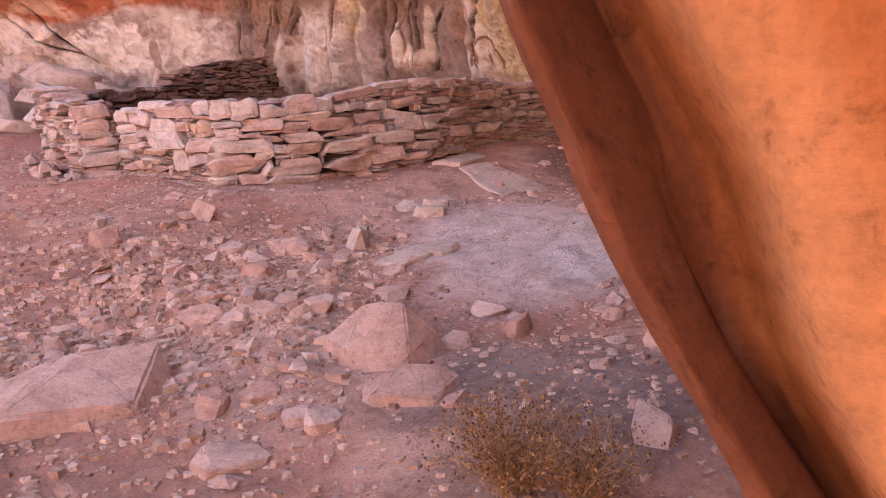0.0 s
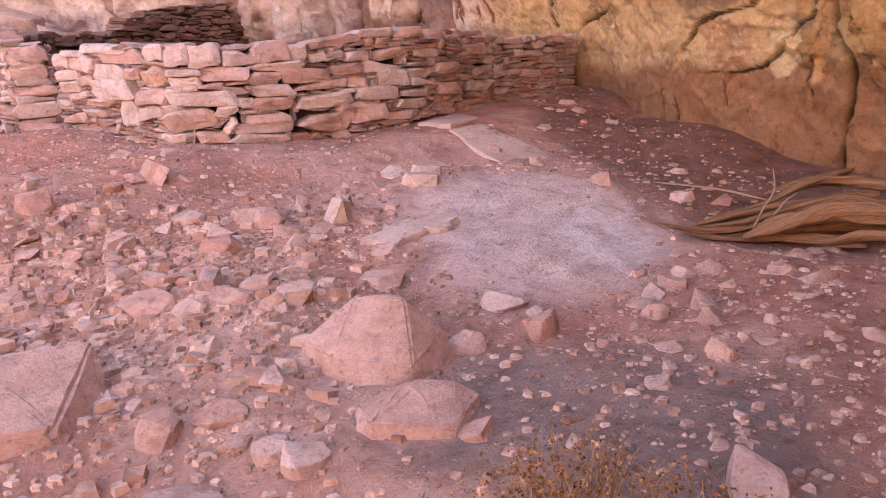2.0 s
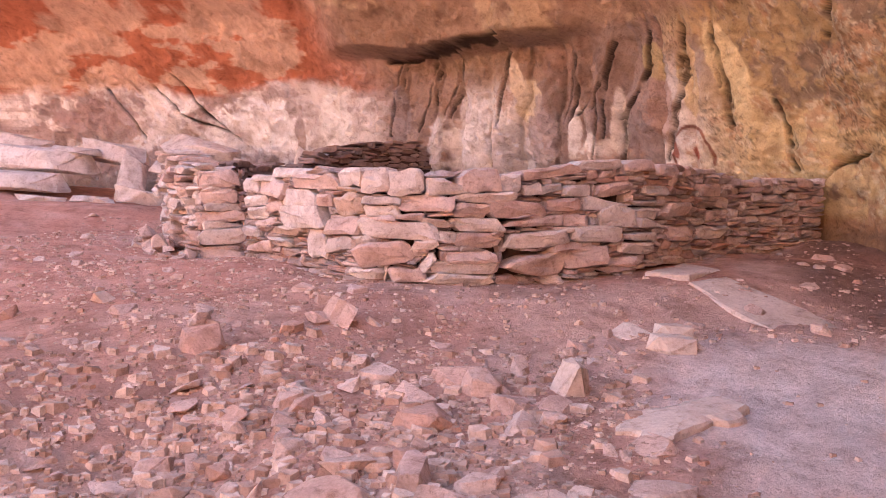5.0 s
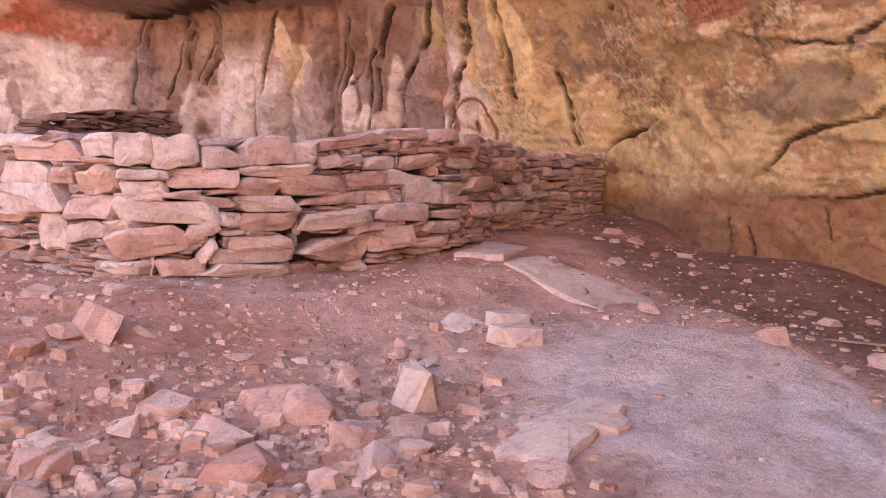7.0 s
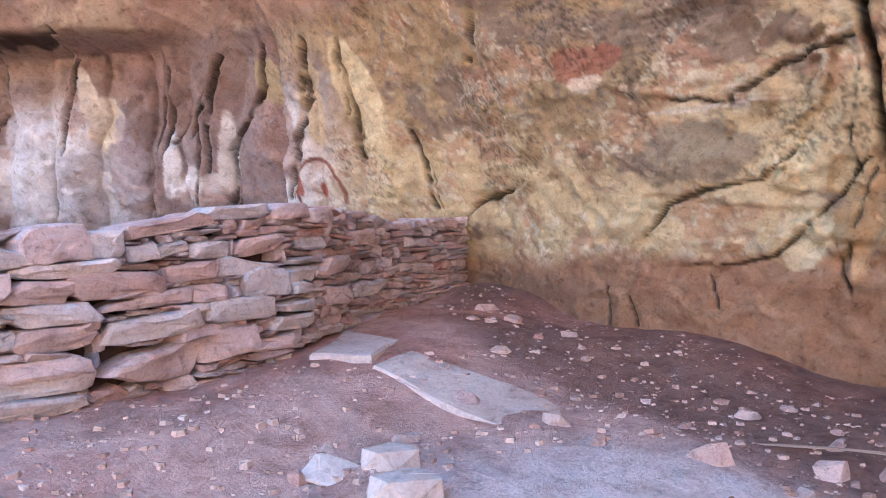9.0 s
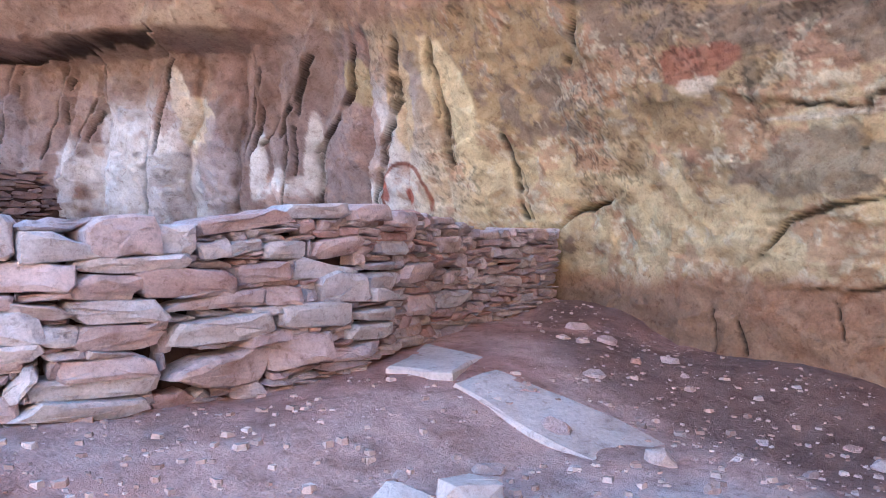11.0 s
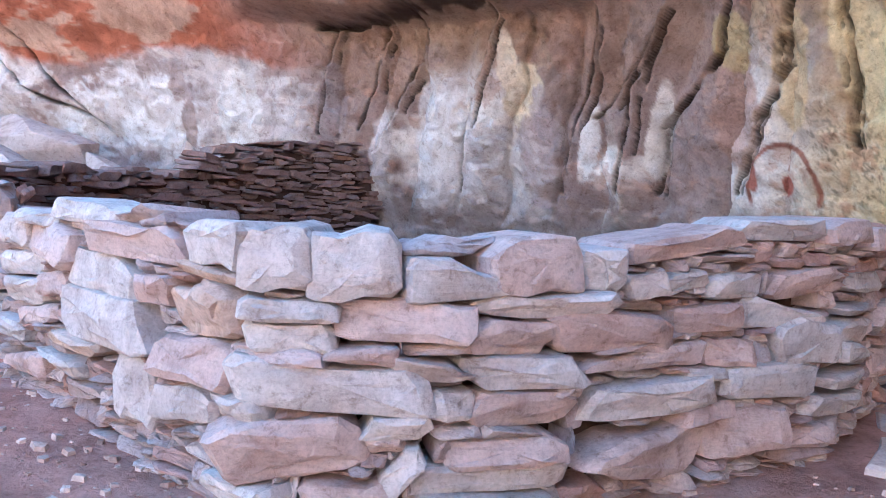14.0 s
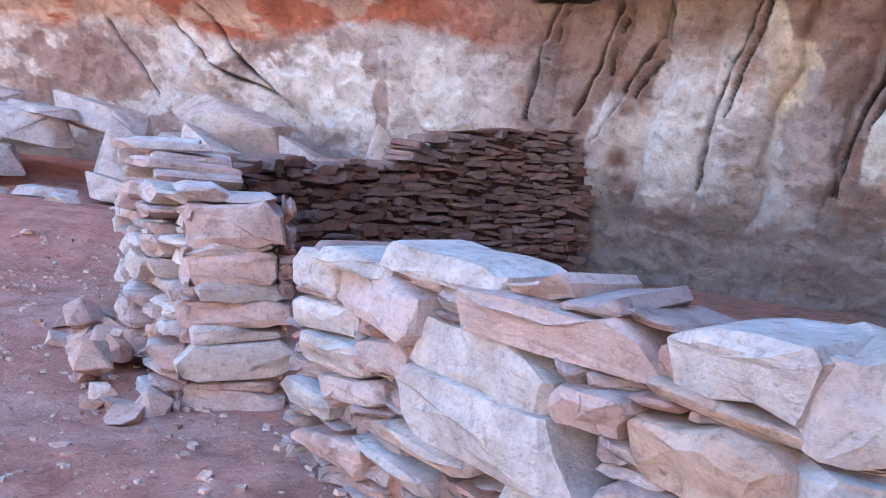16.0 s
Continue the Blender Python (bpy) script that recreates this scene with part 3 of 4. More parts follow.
FORMS = (0, 3, 0, 1, 0, 3, 2)
WALL_STONES = [stone_mesh("stone", STONE, 100 + k, .16 + .02 * (k % 8), FORMS[k % 7], .86 + .02 * (k % 5)) for k in range(42)]
STONE_KIT = {c: [stone_mesh("stone", m, 500 + 40 * j + k, .12 + .015 * (k % 5), (0, 3, 0, 3, 1, 0)[k % 6], .88 + .02 * (k % 4)) for k in range(18)]
             for j, (c, m) in enumerate((("p", PALESTONE), ("r", REDSTONE), ("g", GREYSTONE), ("o", TANSTONE)))}
SHADED_STONES = [stone_mesh("stone", SHADED_STONE, 200 + k, .2, (0, 1, 3, 2)[k % 4]) for k in range(20)]
ROCKS = [hull_mesh("rock", RUBBLE, 300 + k, (.35, .6, .8)[k % 3], 13 + k % 7) for k in range(36)]
SLABS = [hull_mesh("rock", GREYSTONE, 450 + k, .75, 16) for k in range(10)]
PALE_ROCKS = [hull_mesh("rock", PALE, 400 + k, .6, 15) for k in range(8)]


def along(line, s):
    p = np.array(line, float)
    run = np.concatenate([[0], np.cumsum(np.hypot(*np.diff(p, axis=0).T))])
    s = min(max(s, 0), run[-1])
    a, b = max(s - .12, 0), min(s + .12, run[-1])
    f = lambda q: np.array([np.interp(q, run, p[:, 0]), np.interp(q, run, p[:, 1])])
    t = f(b) - f(a)
    return (f(a) + f(s) + f(b)) / 3, t / np.linalg.norm(t), run[-1]


def lay_wall(label, line, bottom, top, meshes, core_mat, thick, sizes, seed, side=1, loose=.02, laid=()):
    """A dry-laid wall: each stone is laid on the lowest free stretch of those below it."""
    r = random.Random(seed)
    length = along(line, 0)[2]
    wall = new("stone_wall")
    p0 = along(line, length / 2)[0]
    wall.location = (p0[0], p0[1], gz(*p0))
    tagged(wall, label, "wall", kind="structure")
    inverse = Matrix.Translation(wall.location).inverted()
    cell = .02
    n = int(length / cell)
    sky = np.array([bottom((k + .5) * cell) - .05 for k in range(n)])
    roof = np.array([top((k + .5) * cell) for k in range(n)])
    spans = [[] for _ in range(n)]       # heights taken by the stones that are laid first

    def lay(me, s, z, w, h, tilt, off, depth):
        p, t, _ = along(line, s)
        nrm = np.array([-t[1], t[0]]) * side
        q = p + nrm * off
        yaw = math.atan2(t[1], t[0]) + (0 if side > 0 else math.pi)
        ob = new("stone", me)
        ob.parent = wall
        ob.matrix_basis = inverse @ Matrix.Translation((q[0], q[1], z)) @ Euler((0, 0, yaw + r.uniform(-.06, .06))).to_matrix().to_4x4() @ Matrix.Rotation(-radians(tilt), 4, "Y") @ Matrix.Translation((0, 0, -h / 2)) @ Matrix.Diagonal((w, depth, h, 1))

    for row in laid:
        for s, z, w, h, tilt, kind in row:
            lay(r.choice(STONE_KIT[kind]), s, z, w * 1.04, h * 1.1, tilt, r.uniform(-.05, .0), thick * r.uniform(.8, 1.0))
            slope = math.tan(radians(max(-30, min(30, tilt))))
            for k in range(max(0, int((s - w / 2) / cell)), min(n, int((s + w / 2) / cell) + 1)):
                zc = z + slope * ((k + .5) * cell - s)
                spans[k].append((zc - h / 2, zc + h / 2))

    def clear(k):
        """Lifts the free height of a column past the laid stones; returns the room above it."""
        moved = True
        while moved:
            moved = False
            for lo, hi in spans[k]:
                if lo - .03 <= sky[k] < hi:
                    sky[k], moved = hi, True
        return min([lo for lo, hi in spans[k] if lo > sky[k]] + [99.0])

    room = np.array([clear(k) for k in range(n)])
    count = 0
    while count < 1600:
        free = np.where(sky < roof - .015, sky, 99.0)
        k = int(free.argmin())
        if free[k] > 90:
            break
        a = b = k
        while a > 0 and abs(sky[a - 1] - sky[k]) < .022:
            a -= 1
        while b < n - 1 and abs(sky[b + 1] - sky[k]) < .022:
            b += 1
        wlo, whi, hlo, hhi = sizes((a + b) / 2 * cell, sky[k])
        w, h = r.uniform(wlo, whi), hlo + (hhi - hlo) * r.random() ** 1.8
        gap = (b - a + 1) * cell
        if gap < w * 1.3:
            w = gap
        elif gap - w < wlo * .6:
            w = gap * r.uniform(.35, .65)
        if w < .1:
            left = sky[a - 1] if a > 0 else 9
            right = sky[b + 1] if b < n - 1 else 9
            h = max(.025, min(min(left, right) - sky[k], .12))
        m = min(max(2, int(round(w / cell))), b - a + 1)
        i0 = a if r.random() < .5 else b - m + 1
        i0 = min(max(i0, k - m + 1), k)
        i1 = i0 + m
        z0 = float(sky[i0:i1].mean())
        if z0 > float(roof[i0:i1].mean()) - .02:
            sky[i0:i1] = 50.0
            continue
        s = (i0 + i1) / 2 * cell
        h = min(h, max(float(roof[i0:i1].mean()) - z0 + .03, .03))
        gap_up = float(room[i0:i1].min()) - z0
        if gap_up < h * 1.5:
            h = max(gap_up, .02)
        p, t, _ = along(line, s)
        nrm = np.array([-t[1], t[0]]) * side         # into the wall
        off = r.uniform(-loose, loose) + (.03 if laid else 0)
        q = p + nrm * off
        yaw = math.atan2(t[1], t[0]) + (0 if side > 0 else math.pi)
        ob = new("stone", meshes[r.randrange(len(meshes))])
        ob.parent = wall
        ob.matrix_basis = inverse @ Matrix.LocRotScale((q[0], q[1], z0 + .002), Euler((r.uniform(-.07, .07), r.gauss(0, .075), yaw + r.uniform(-.10, .10))),
                                                       ((i1 - i0) * cell * 1.01, thick * r.uniform(.85, 1.1), h * 1.03))
        sky[i0:i1] = z0 + h
        for k in range(i0, i1):
            room[k] = clear(k)
        count += 1
    # the mud core behind the faces, near black to paint shade into the gaps
    bm = bmesh.new()
    cols = []
    for s in np.arange(.12, length - .1, .2):
        p, t, _ = along(line, s)
        nrm = np.array([-t[1], t[0]]) * side
        z1 = max(top(s) - .13, bottom(s))
        cols.append([bm.verts.new((*(p + nrm * o), z)) for o, z in ((.2, bottom(s) - .2), (.2, z1), (thick * .85, z1), (thick * .85, bottom(s) - .2))])
    for a, b in zip(cols, cols[1:]):
        for k in range(4):
            bm.faces.new((a[k], a[(k + 1) % 4], b[(k + 1) % 4], b[k]))
    bm.faces.new(cols[0]), bm.faces.new(cols[-1][::-1])
    bmesh.ops.recalc_face_normals(bm, faces=bm.faces)
    bm.transform(inverse)
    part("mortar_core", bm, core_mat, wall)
    return wall


def profile(points):
    return lambda s: float(np.interp(s, [p[0] for p in points], [p[1] for p in points]))


# the front wall from its corner to the cliff, and its return to the doorway
FRONT = [(-4.95, 11.48), (-4.0, 10.75), (-3.0, 10.05), (-2.3, 10.2), (-1.3, 10.75), (-.4, 11.2), (.1, 11.75), (.5, 12.4), (1.2, 13.1), (2.4, 14.0)]
# the larger stones: run along the wall, height, width, thickness, tilt, colour (p pale, r pink, g grey, o tan)
COURSES = [
    [(2.46, 1.33, .29, .23, 4, "p"), (2.77, 1.32, .35, .24, 6, "p"), (3.19, 1.29, .46, .17, 1, "g"), (3.53, 1.36, .44, .21, 0, "r"), (3.85, 1.35, .24, .18, 1, "g"), (4.30, 1.47, .66, .10, 10, "r"), (4.86, 1.57, .5, .10, 4, "g"), (5.36, 1.58, .44, .11, 2, "r"), (5.85, 1.55, .46, .12, 2, "r")],
    [(2.54, 1.14, .37, .08, -1, "p"), (3.00, 1.12, .56, .15, 2, "r"), (3.61, 1.20, .65, .09, 2, "p"), (3.44, 1.06, .41, .14, -1, "r"), (3.93, 1.08, .60, .17, -1, "r"), (2.54, 1.04, .33, .11, 0, "p"), (2.51, .97, .36, .07, 1, "r"), (2.81, .99, .28, .08, 1, "r"), (3.09, .94, .33, .10, -2, "p"), (3.53, .92, .52, .12, -1, "p"), (3.12, 1.02, .26, .04, 5, "r")],
    [(2.71, .86, .74, .17, -3, "p"), (2.30, .73, .36, .12, 5, "p"), (2.56, .62, .55, .22, 9, "r"), (2.96, .71, .24, .09, 4, "p"), (2.93, .64, .15, .07, 6, "r"), (3.00, .55, .2, .09, 50, "p"), (3.18, .80, .19, .11, -3, "p"), (3.51, .77, .49, .15, -3, "r"), (3.49, .67, .32, .06, -4, "p"), (3.47, .60, .54, .12, 0, "r")],
    [(3.41, .49, .74, .12, -1, "g"), (3.31, .37, .62, .10, -4, "p"), (2.80, .42, .37, .13, 0, "r"), (2.34, .42, .41, .10, 0, "p"), (4.16, .53, .71, .25, 1, "r"), (4.76, .60, .49, .20, 10, "r"), (4.86, .84, .58, .17, 0, "g"), (4.20, .78, .69, .16, 5, "g"), (3.72, .84, .16, .09, 5, "r"), (4.13, .96, .66, .11, 5, "r"), (4.09, 1.02, .48, .04, 6, "r")],
    [(4.46, 1.14, .37, .12, 5, "r"), (4.61, .98, .26, .12, 4, "r"), (5.10, 1.03, .41, .20, 4, "g"), (4.96, 1.17, .5, .15, 2, "g"), (5.05, 1.32, .42, .13, 7, "r"), (4.62, 1.29, .32, .12, 4, "g"), (4.10, 1.29, .21, .11, 9, "p"), (4.31, 1.31, .27, .08, 14, "g"), (5.5, 1.18, .36, .07, -1, "g"), (5.5, 1.07, .33, .12, -2, "g"), (5.55, .96, .4, .10, -3, "g")],
    [(5.7, 1.32, .42, .11, 1, "g"), (6.1, 1.12, .55, .15, 0, "r"), (6.2, .85, .5, .16, -3, "r"), (4.48, .88, .23, .06, 1, "p"), (4.5, .70, .33, .08, 6, "r"), (5.18, .55, .34, .10, 0, "r"), (5.45, .82, .45, .11, -3, "g"), (5.42, .69, .45, .12, 0, "g"), (6.9, 1.35, .45, .14, 2, "r"), (7.0, .85, .5, .15, 0, "g")],
    [(2.13, 1.37, .38, .17, 0, "g"), (2.09, 1.245, .44, .05, -4, "o"), (2.09, 1.09, .48, .20, 3, "o"), (1.98, .87, .54, .17, 4, "r"), (1.70, 1.13, .26, .12, 5, "r"), (1.23, 1.15, .63, .17, -2, "p"), (1.31, .94, .78, .22, -1, "p"), (1.57, .65, .33, .26, 5, "p"), (1.96, .69, .44, .13, 8, "p"), (1.52, 1.32, .70, .15, 0, "r")],
    [(.68, 1.25, .6, .18, -4, "r"), (.73, 1.04, .34, .11, 5, "r"), (.52, .85, .44, .09, 10, "r"), (.38, .57, .55, .14, 6, "r"), (1.02, .78, .47, .09, -3, "o"), (.85, .65, .49, .10, 1, "g"), (.48, 1.37, .45, .07, -2, "p"), (.22, 1.27, .32, .15, 0, "p"), (.26, 1.1, .42, .12, 2, "p"), (.4, .96, .5, .13, 3, "p"), (.25, .74, .36, .11, -2, "g"), (1.0, 1.42, .6, .1, -2, "p")]]
lay_wall("dry-laid wall of pink and grey sandstone slabs meeting the cliff", FRONT, profile([(0, .45), (1.1, .40), (2.3, .33), (3.1, .3), (4.3, .33), (5.0, .4), (5.6, .53), (7.2, .53), (9.1, .7)]),
         profile([(0, 1.36), (.5, 1.40), (1.08, 1.46), (2.0, 1.42), (2.4, 1.42), (3.4, 1.42), (3.9, 1.40), (4.7, 1.54), (5.25, 1.6), (6.1, 1.63), (7.5, 1.53), (9.1, 1.54)]), WALL_STONES, SHADED_MORTAR, .44,
         lambda s, z: (.10, .34, .035, .11) if s < 5.4 else (.16, .46, .04, .13), 11, loose=.035, laid=COURSES)
BACK = [(-5.76, 11.9), (-6.5, 12.55), (-7.1, 13.4), (-6.9, 15.1), (-6.05, 17.1), (-5.15, 18.2), (-4.15, 19.1)]
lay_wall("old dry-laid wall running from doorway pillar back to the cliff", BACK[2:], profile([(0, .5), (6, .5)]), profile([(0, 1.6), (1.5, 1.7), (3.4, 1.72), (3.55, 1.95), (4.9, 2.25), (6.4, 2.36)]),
         SHADED_STONES, SHADED_MORTAR, .45, lambda s, z: (.18, .5, .04, .11), 13, side=-1, loose=.03)
lay_wall("rough doorway pillar of stacked sandstone blocks", BACK[:3], profile([(0, .3), (2.2, .45)]), profile([(0, 1.45), (.5, 1.55), (1.1, 1.72), (2.0, 1.75)]), STONE_KIT["p"] + STONE_KIT["r"], SHADED_MORTAR, .55,
         lambda s, z: (.16, .42, .05, .17), 14, side=-1, loose=.1)
lay_wall("end face of the doorway pillar", [(-5.76, 11.86), (-5.2, 12.18)], profile([(0, .3), (1, .3)]), profile([(0, 1.52), (.6, 1.5)]), WALL_STONES, SHADED_MORTAR, .4, lambda s, z: (.15, .3, .04, .1), 15, loose=.05,
         laid=[[(.30, 1.37, .5, .22, 4, "r"), (.27, 1.24, .36, .08, 3, "p"), (.29, 1.13, .46, .17, 5, "r"), (.33, 1.01, .44, .11, 2, "g"), (.34, .89, .6, .14, 3, "r"), (.33, .78, .5, .10, 3, "g"), (.33, .63, .58, .19, 4, "g"), (.32, .48, .45, .07, 0, "r"), (.34, .38, .58, .14, -2, "r")]])


def rock(x, y, w, depth, h, turn=0, tip=(0, 0), label="pinkish angular sandstone block lying on the soil", meshes=None, sink=.2, name="rock", which=None):
    me = (meshes or ROCKS)
    ob = new(name, me[rng.randrange(len(me)) if which is None else which])
    m = Matrix.Translation((x, y, gz(x, y) - sink * h)) @ Euler((radians(tip[0]), radians(tip[1]), radians(turn))).to_matrix().to_4x4() @ Matrix.Translation((0, -depth / 2, 0)) @ Matrix.Diagonal((w, depth, h, 1))
    ob.matrix_basis = m
    return tagged(ob, label, "rock", "fallen wall stones")


# measured fallen stones: x, y, width, height seen
for row in ([(-.01, 5.47, .21, .14), (.28, 6.1, .32, .13), (.46, 5.65, .22, .2), (-1.37, 4.05, .43, .2), (-2.19, 6.27, .43, .12), (-1.16, 6.1, .23, .17), (-1.0, 4.4, .22, .11), (-1.33, 4.75, .29, .07), (-1.78, 6.35, .17, .18), (-.6, 6.45, .34, .09)],
            [(-1.85, 6.05, .22, .09), (-1.59, 6.15, .30, .09), (1.01, 3.75, .25, .24), (-.06, 4.43, .17, .13), (-3.46, 6.5, .33, .22), (-3.1, 6.4, .19, .15), (-1.57, 5.45, .15, .12), (-1.1, 5.0, .18, .12), (-2.3, 7.77, .27, .15), (-3.73, 8.0, .29, .22)],
            [(-2.81, 7.3, .29, .1), (-2.16, 6.55, .29, .17), (-2.93, 6.6, .16, .09), (-3.1, 7.1, .23, .1), (1.81, 6.4, .24, .13), (1.56, 5.8, .19, .17), (1.37, 5.04, .19, .14), (2.25, 6.2, .22, .1), (2.43, 6.0, .26, .12), (1.61, 5.2, .12, .1)],
            [(-1.76, 7.85, .39, .24), (-1.61, 7.7, .26, .18), (-1.35, 7.4, .29, .16), (-1.87, 7.1, .37, .17), (-2.03, 7.5, .30, .12), (-2.33, 7.8, .26, .14), (-3.16, 9.1, .16, .1), (-3.47, 9.45, .28, .09), (-2.8, 7.3, .21, .15), (-1.38, 8.2, .13, .15)],
            [(.55, 9.9, .31, .06), (1.05, 8.95, .1, .06), (2.61, 9.4, .22, .1), (2.3, 8.4, .23, .12), (1.95, 12.5, .27, .1), (2.02, 12.0, .2, .1), (2.36, 11.5, .17, .07), (1.61, 12.1, .17, .08), (1.34, 10.9, .17, .06), (2.04, 9.4, .1, .08)]):
    for x, y, w, h in row:
        rock(x, y + .07, w * 1.22, max(h * 1.7, w * rng.uniform(.75, 1.0)), h * .85, rng.uniform(-35, 35), (rng.uniform(0, 24), rng.uniform(-14, 14)))
for x, y, w, dd, h, tu in ((-.52, 9.22, .42, .36, .17, 10), (-.2, 9.2, .38, .36, .18, -15), (-.26, 8.75, .44, .4, .2, -20), (-1.02, 7.95, .3, .34, .3, 15), (-1.0, 8.3, .2, .22, .16, 5)):
    rock(x, y, w, dd, h, tu, label="pale pinkish white sandstone lump beside the ash", meshes=PALE_ROCKS)


def plate(name, outline, thick, mat, m, label, category="rock", seed=1, dome=.0, cuts=3):
    """A slab with an uneven outline, a bevelled rim and a faintly rolling top."""
    r = random.Random(seed)
    pts = []
    for (a, b), (c, e) in zip(outline, outline[1:] + outline[:1]):
        for k in range(cuts):
            u = k / cuts
            j = 0 if k == 0 else .035
            pts.append((a + (c - a) * u + r.uniform(-j, j), b + (e - b) * u + r.uniform(-j, j)))
    cx, cy = sum(p[0] for p in pts) / len(pts), sum(p[1] for p in pts) / len(pts)
    bm = bmesh.new()
    rings = []
    for k, z in ((1.03, -thick), (1.0, -.15 * thick), (.94, 0), (.55, dome * .8)):
        rings.append([bm.verts.new((cx + (x - cx) * k, cy + (y - cy) * k, z + r.uniform(-.1, .1) * (thick if k > .98 else .03))) for x, y in pts])
    for a, b in zip(rings, rings[1:]):
        for i in range(len(pts)):
            j = (i + 1) % len(pts)
            bm.faces.new((a[i], a[j], b[j], b[i]))
    tip = bm.verts.new((cx, cy, dome))
    for i in range(len(pts)):
        bm.faces.new((rings[-1][i], rings[-1][(i + 1) % len(pts)], tip))
    bm.faces.new(rings[0][::-1])
    bmesh.ops.recalc_face_normals(bm, faces=bm.faces)
    me = bpy.data.meshes.new(name)
    bm.to_mesh(me)
    bm.free()
    me.materials.append(mat)
    ob = new(name, me)
    ob.matrix_basis = m
    return tagged(ob, label, category)


def on_ground(x, y, tip=0, roll=0, turn=0, lift=0.0):
    return pose(x, y, gz(x, y) + lift, tip, roll, turn)


def on_slope(x, y, lift=0.0, turn=0):
    """A pose that lies with the ground at a place, raised by lift."""
    q = .35
    dx, dy = (gz(x + q, y) - gz(x - q, y)) / (2 * q), (gz(x, y + q) - gz(x, y - q)) / (2 * q)
    z = (gz(x + q, y) + gz(x - q, y) + gz(x, y + q) + gz(x, y - q) + gz(x, y)) / 5
    return pose(x, y, z + lift, math.degrees(math.atan(dy)), -math.degrees(math.atan(dx)), turn)


def crag(x, y, w, depth, h, peak, seed, label, mat=RUBBLE, turn=0, sink=.12, spread=.26):
    """A large broken block: an uneven foot, a shoulder and a short ridge at peak."""
    r = random.Random(seed)
    bm = bmesh.new()
    for k in range(11):
        a = 6.2832 * k / 11 + r.uniform(-.2, .2)
        q = r.uniform(.42, .54)
        bm.verts.new((q * w * math.cos(a), q * depth * math.sin(a), -sink))
        if k % 2:
            q *= r.uniform(.86, .97)
            bm.verts.new((q * w * math.cos(a), q * depth * math.sin(a), h * r.uniform(.2, .5)))
    for k in range(4):
        bm.verts.new(((peak[0] + r.uniform(-spread, spread)) * w, (peak[1] + r.uniform(-.7, .7) * spread) * depth, h * r.uniform(.78, 1)))
    bmesh.ops.convex_hull(bm, input=bm.verts)
    bmesh.ops.delete(bm, geom=[v for v in bm.verts if not v.link_faces], context="VERTS")
    bmesh.ops.bevel(bm, geom=list(bm.edges), offset=.02, segments=2, affect="EDGES", clamp_overlap=True)
    bmesh.ops.subdivide_edges(bm, edges=[e for e in bm.edges if e.calc_length() > .15], cuts=2, use_grid_fill=True)
    for v in bm.verts:
        v.co += Vector((r.uniform(-1, 1), r.uniform(-1, 1), r.uniform(-1, 1))) * .006
    bmesh.ops.recalc_face_normals(bm, faces=bm.faces)
    me = bpy.data.meshes.new("rock_slab")
    bm.to_mesh(me)
    bm.free()
    me.materials.append(mat)
    ob = new("rock_slab", me)
    ob.matrix_basis = pose(x, y, gz(x, y), 0, 0, turn)
    return tagged(ob, label, "rock")


crag(-.52, 5.34, .95, .66, .37, (-.02, .18), 2, "large pinkish tan sandstone block resting on the soil")
crag(-.33, 4.72, .78, .6, .17, (.05, .05), 9, "pink sandstone slab leaning against a larger one")
crag(-2.58, 4.85, 1.5, .95, .34, (.1, .1), 4, "broad grey tan sandstone slab half buried in soil", turn=28, spread=.34)
plate("rock_slab", [(-.33, -.36), (-.1, -.42), (.12, -.12), (.34, .1), (.3, .36), (.12, .44), (-.06, .2), (-.28, -.02)], .12, PALE, on_slope(-.36, 7.36, .045, -14), "pale pinkish sandstone slab lying on the ash", seed=5, dome=.02, cuts=4)
plate("rock_slab", [(-.16, -.03), (.15, -.035), (.09, .03), (-.07, .04)], .24, RUBBLE, on_ground(-2.85, 8.85, -24, 18, -25, .15), "thin sandstone slab standing on edge in soil", seed=6)
plate("threshold_slab", [(.0, .6), (.26, -.27), (-.15, -.81), (-.55, -.46)], .12, PALE, on_slope(.28, 11.5, .015), "smooth pale flat sandstone slab at the wall foot", seed=7)
plate("threshold_slab", [(-.22, .86), (-.62, .52), (-.34, -.12), (.1, -.62), (.62, -1.1), (.95, -1.25), (.82, -.7), (.4, .12)], .1, PALE, on_slope(.72, 10.05, .025), "long smooth pale sandstone slab set in soil", seed=8)

# stones tumbled from the doorway pillar
for k in range(26):
    u = rng.random()
    x, y = -5.75 - 1.3 * u + rng.uniform(-.28, .0), 11.85 + 1.35 * u + rng.uniform(-.3, -.05)
    w = rng.uniform(.16, .36)
    ob = rock(x, y, w, w * .7, w * rng.uniform(.3, .6), rng.uniform(0, 360), (rng.uniform(-25, 25), rng.uniform(-25, 25)), label="pinkish sandstone block tumbled against the doorway pillar")
    ob.location.z += .0 if k % 3 else .12

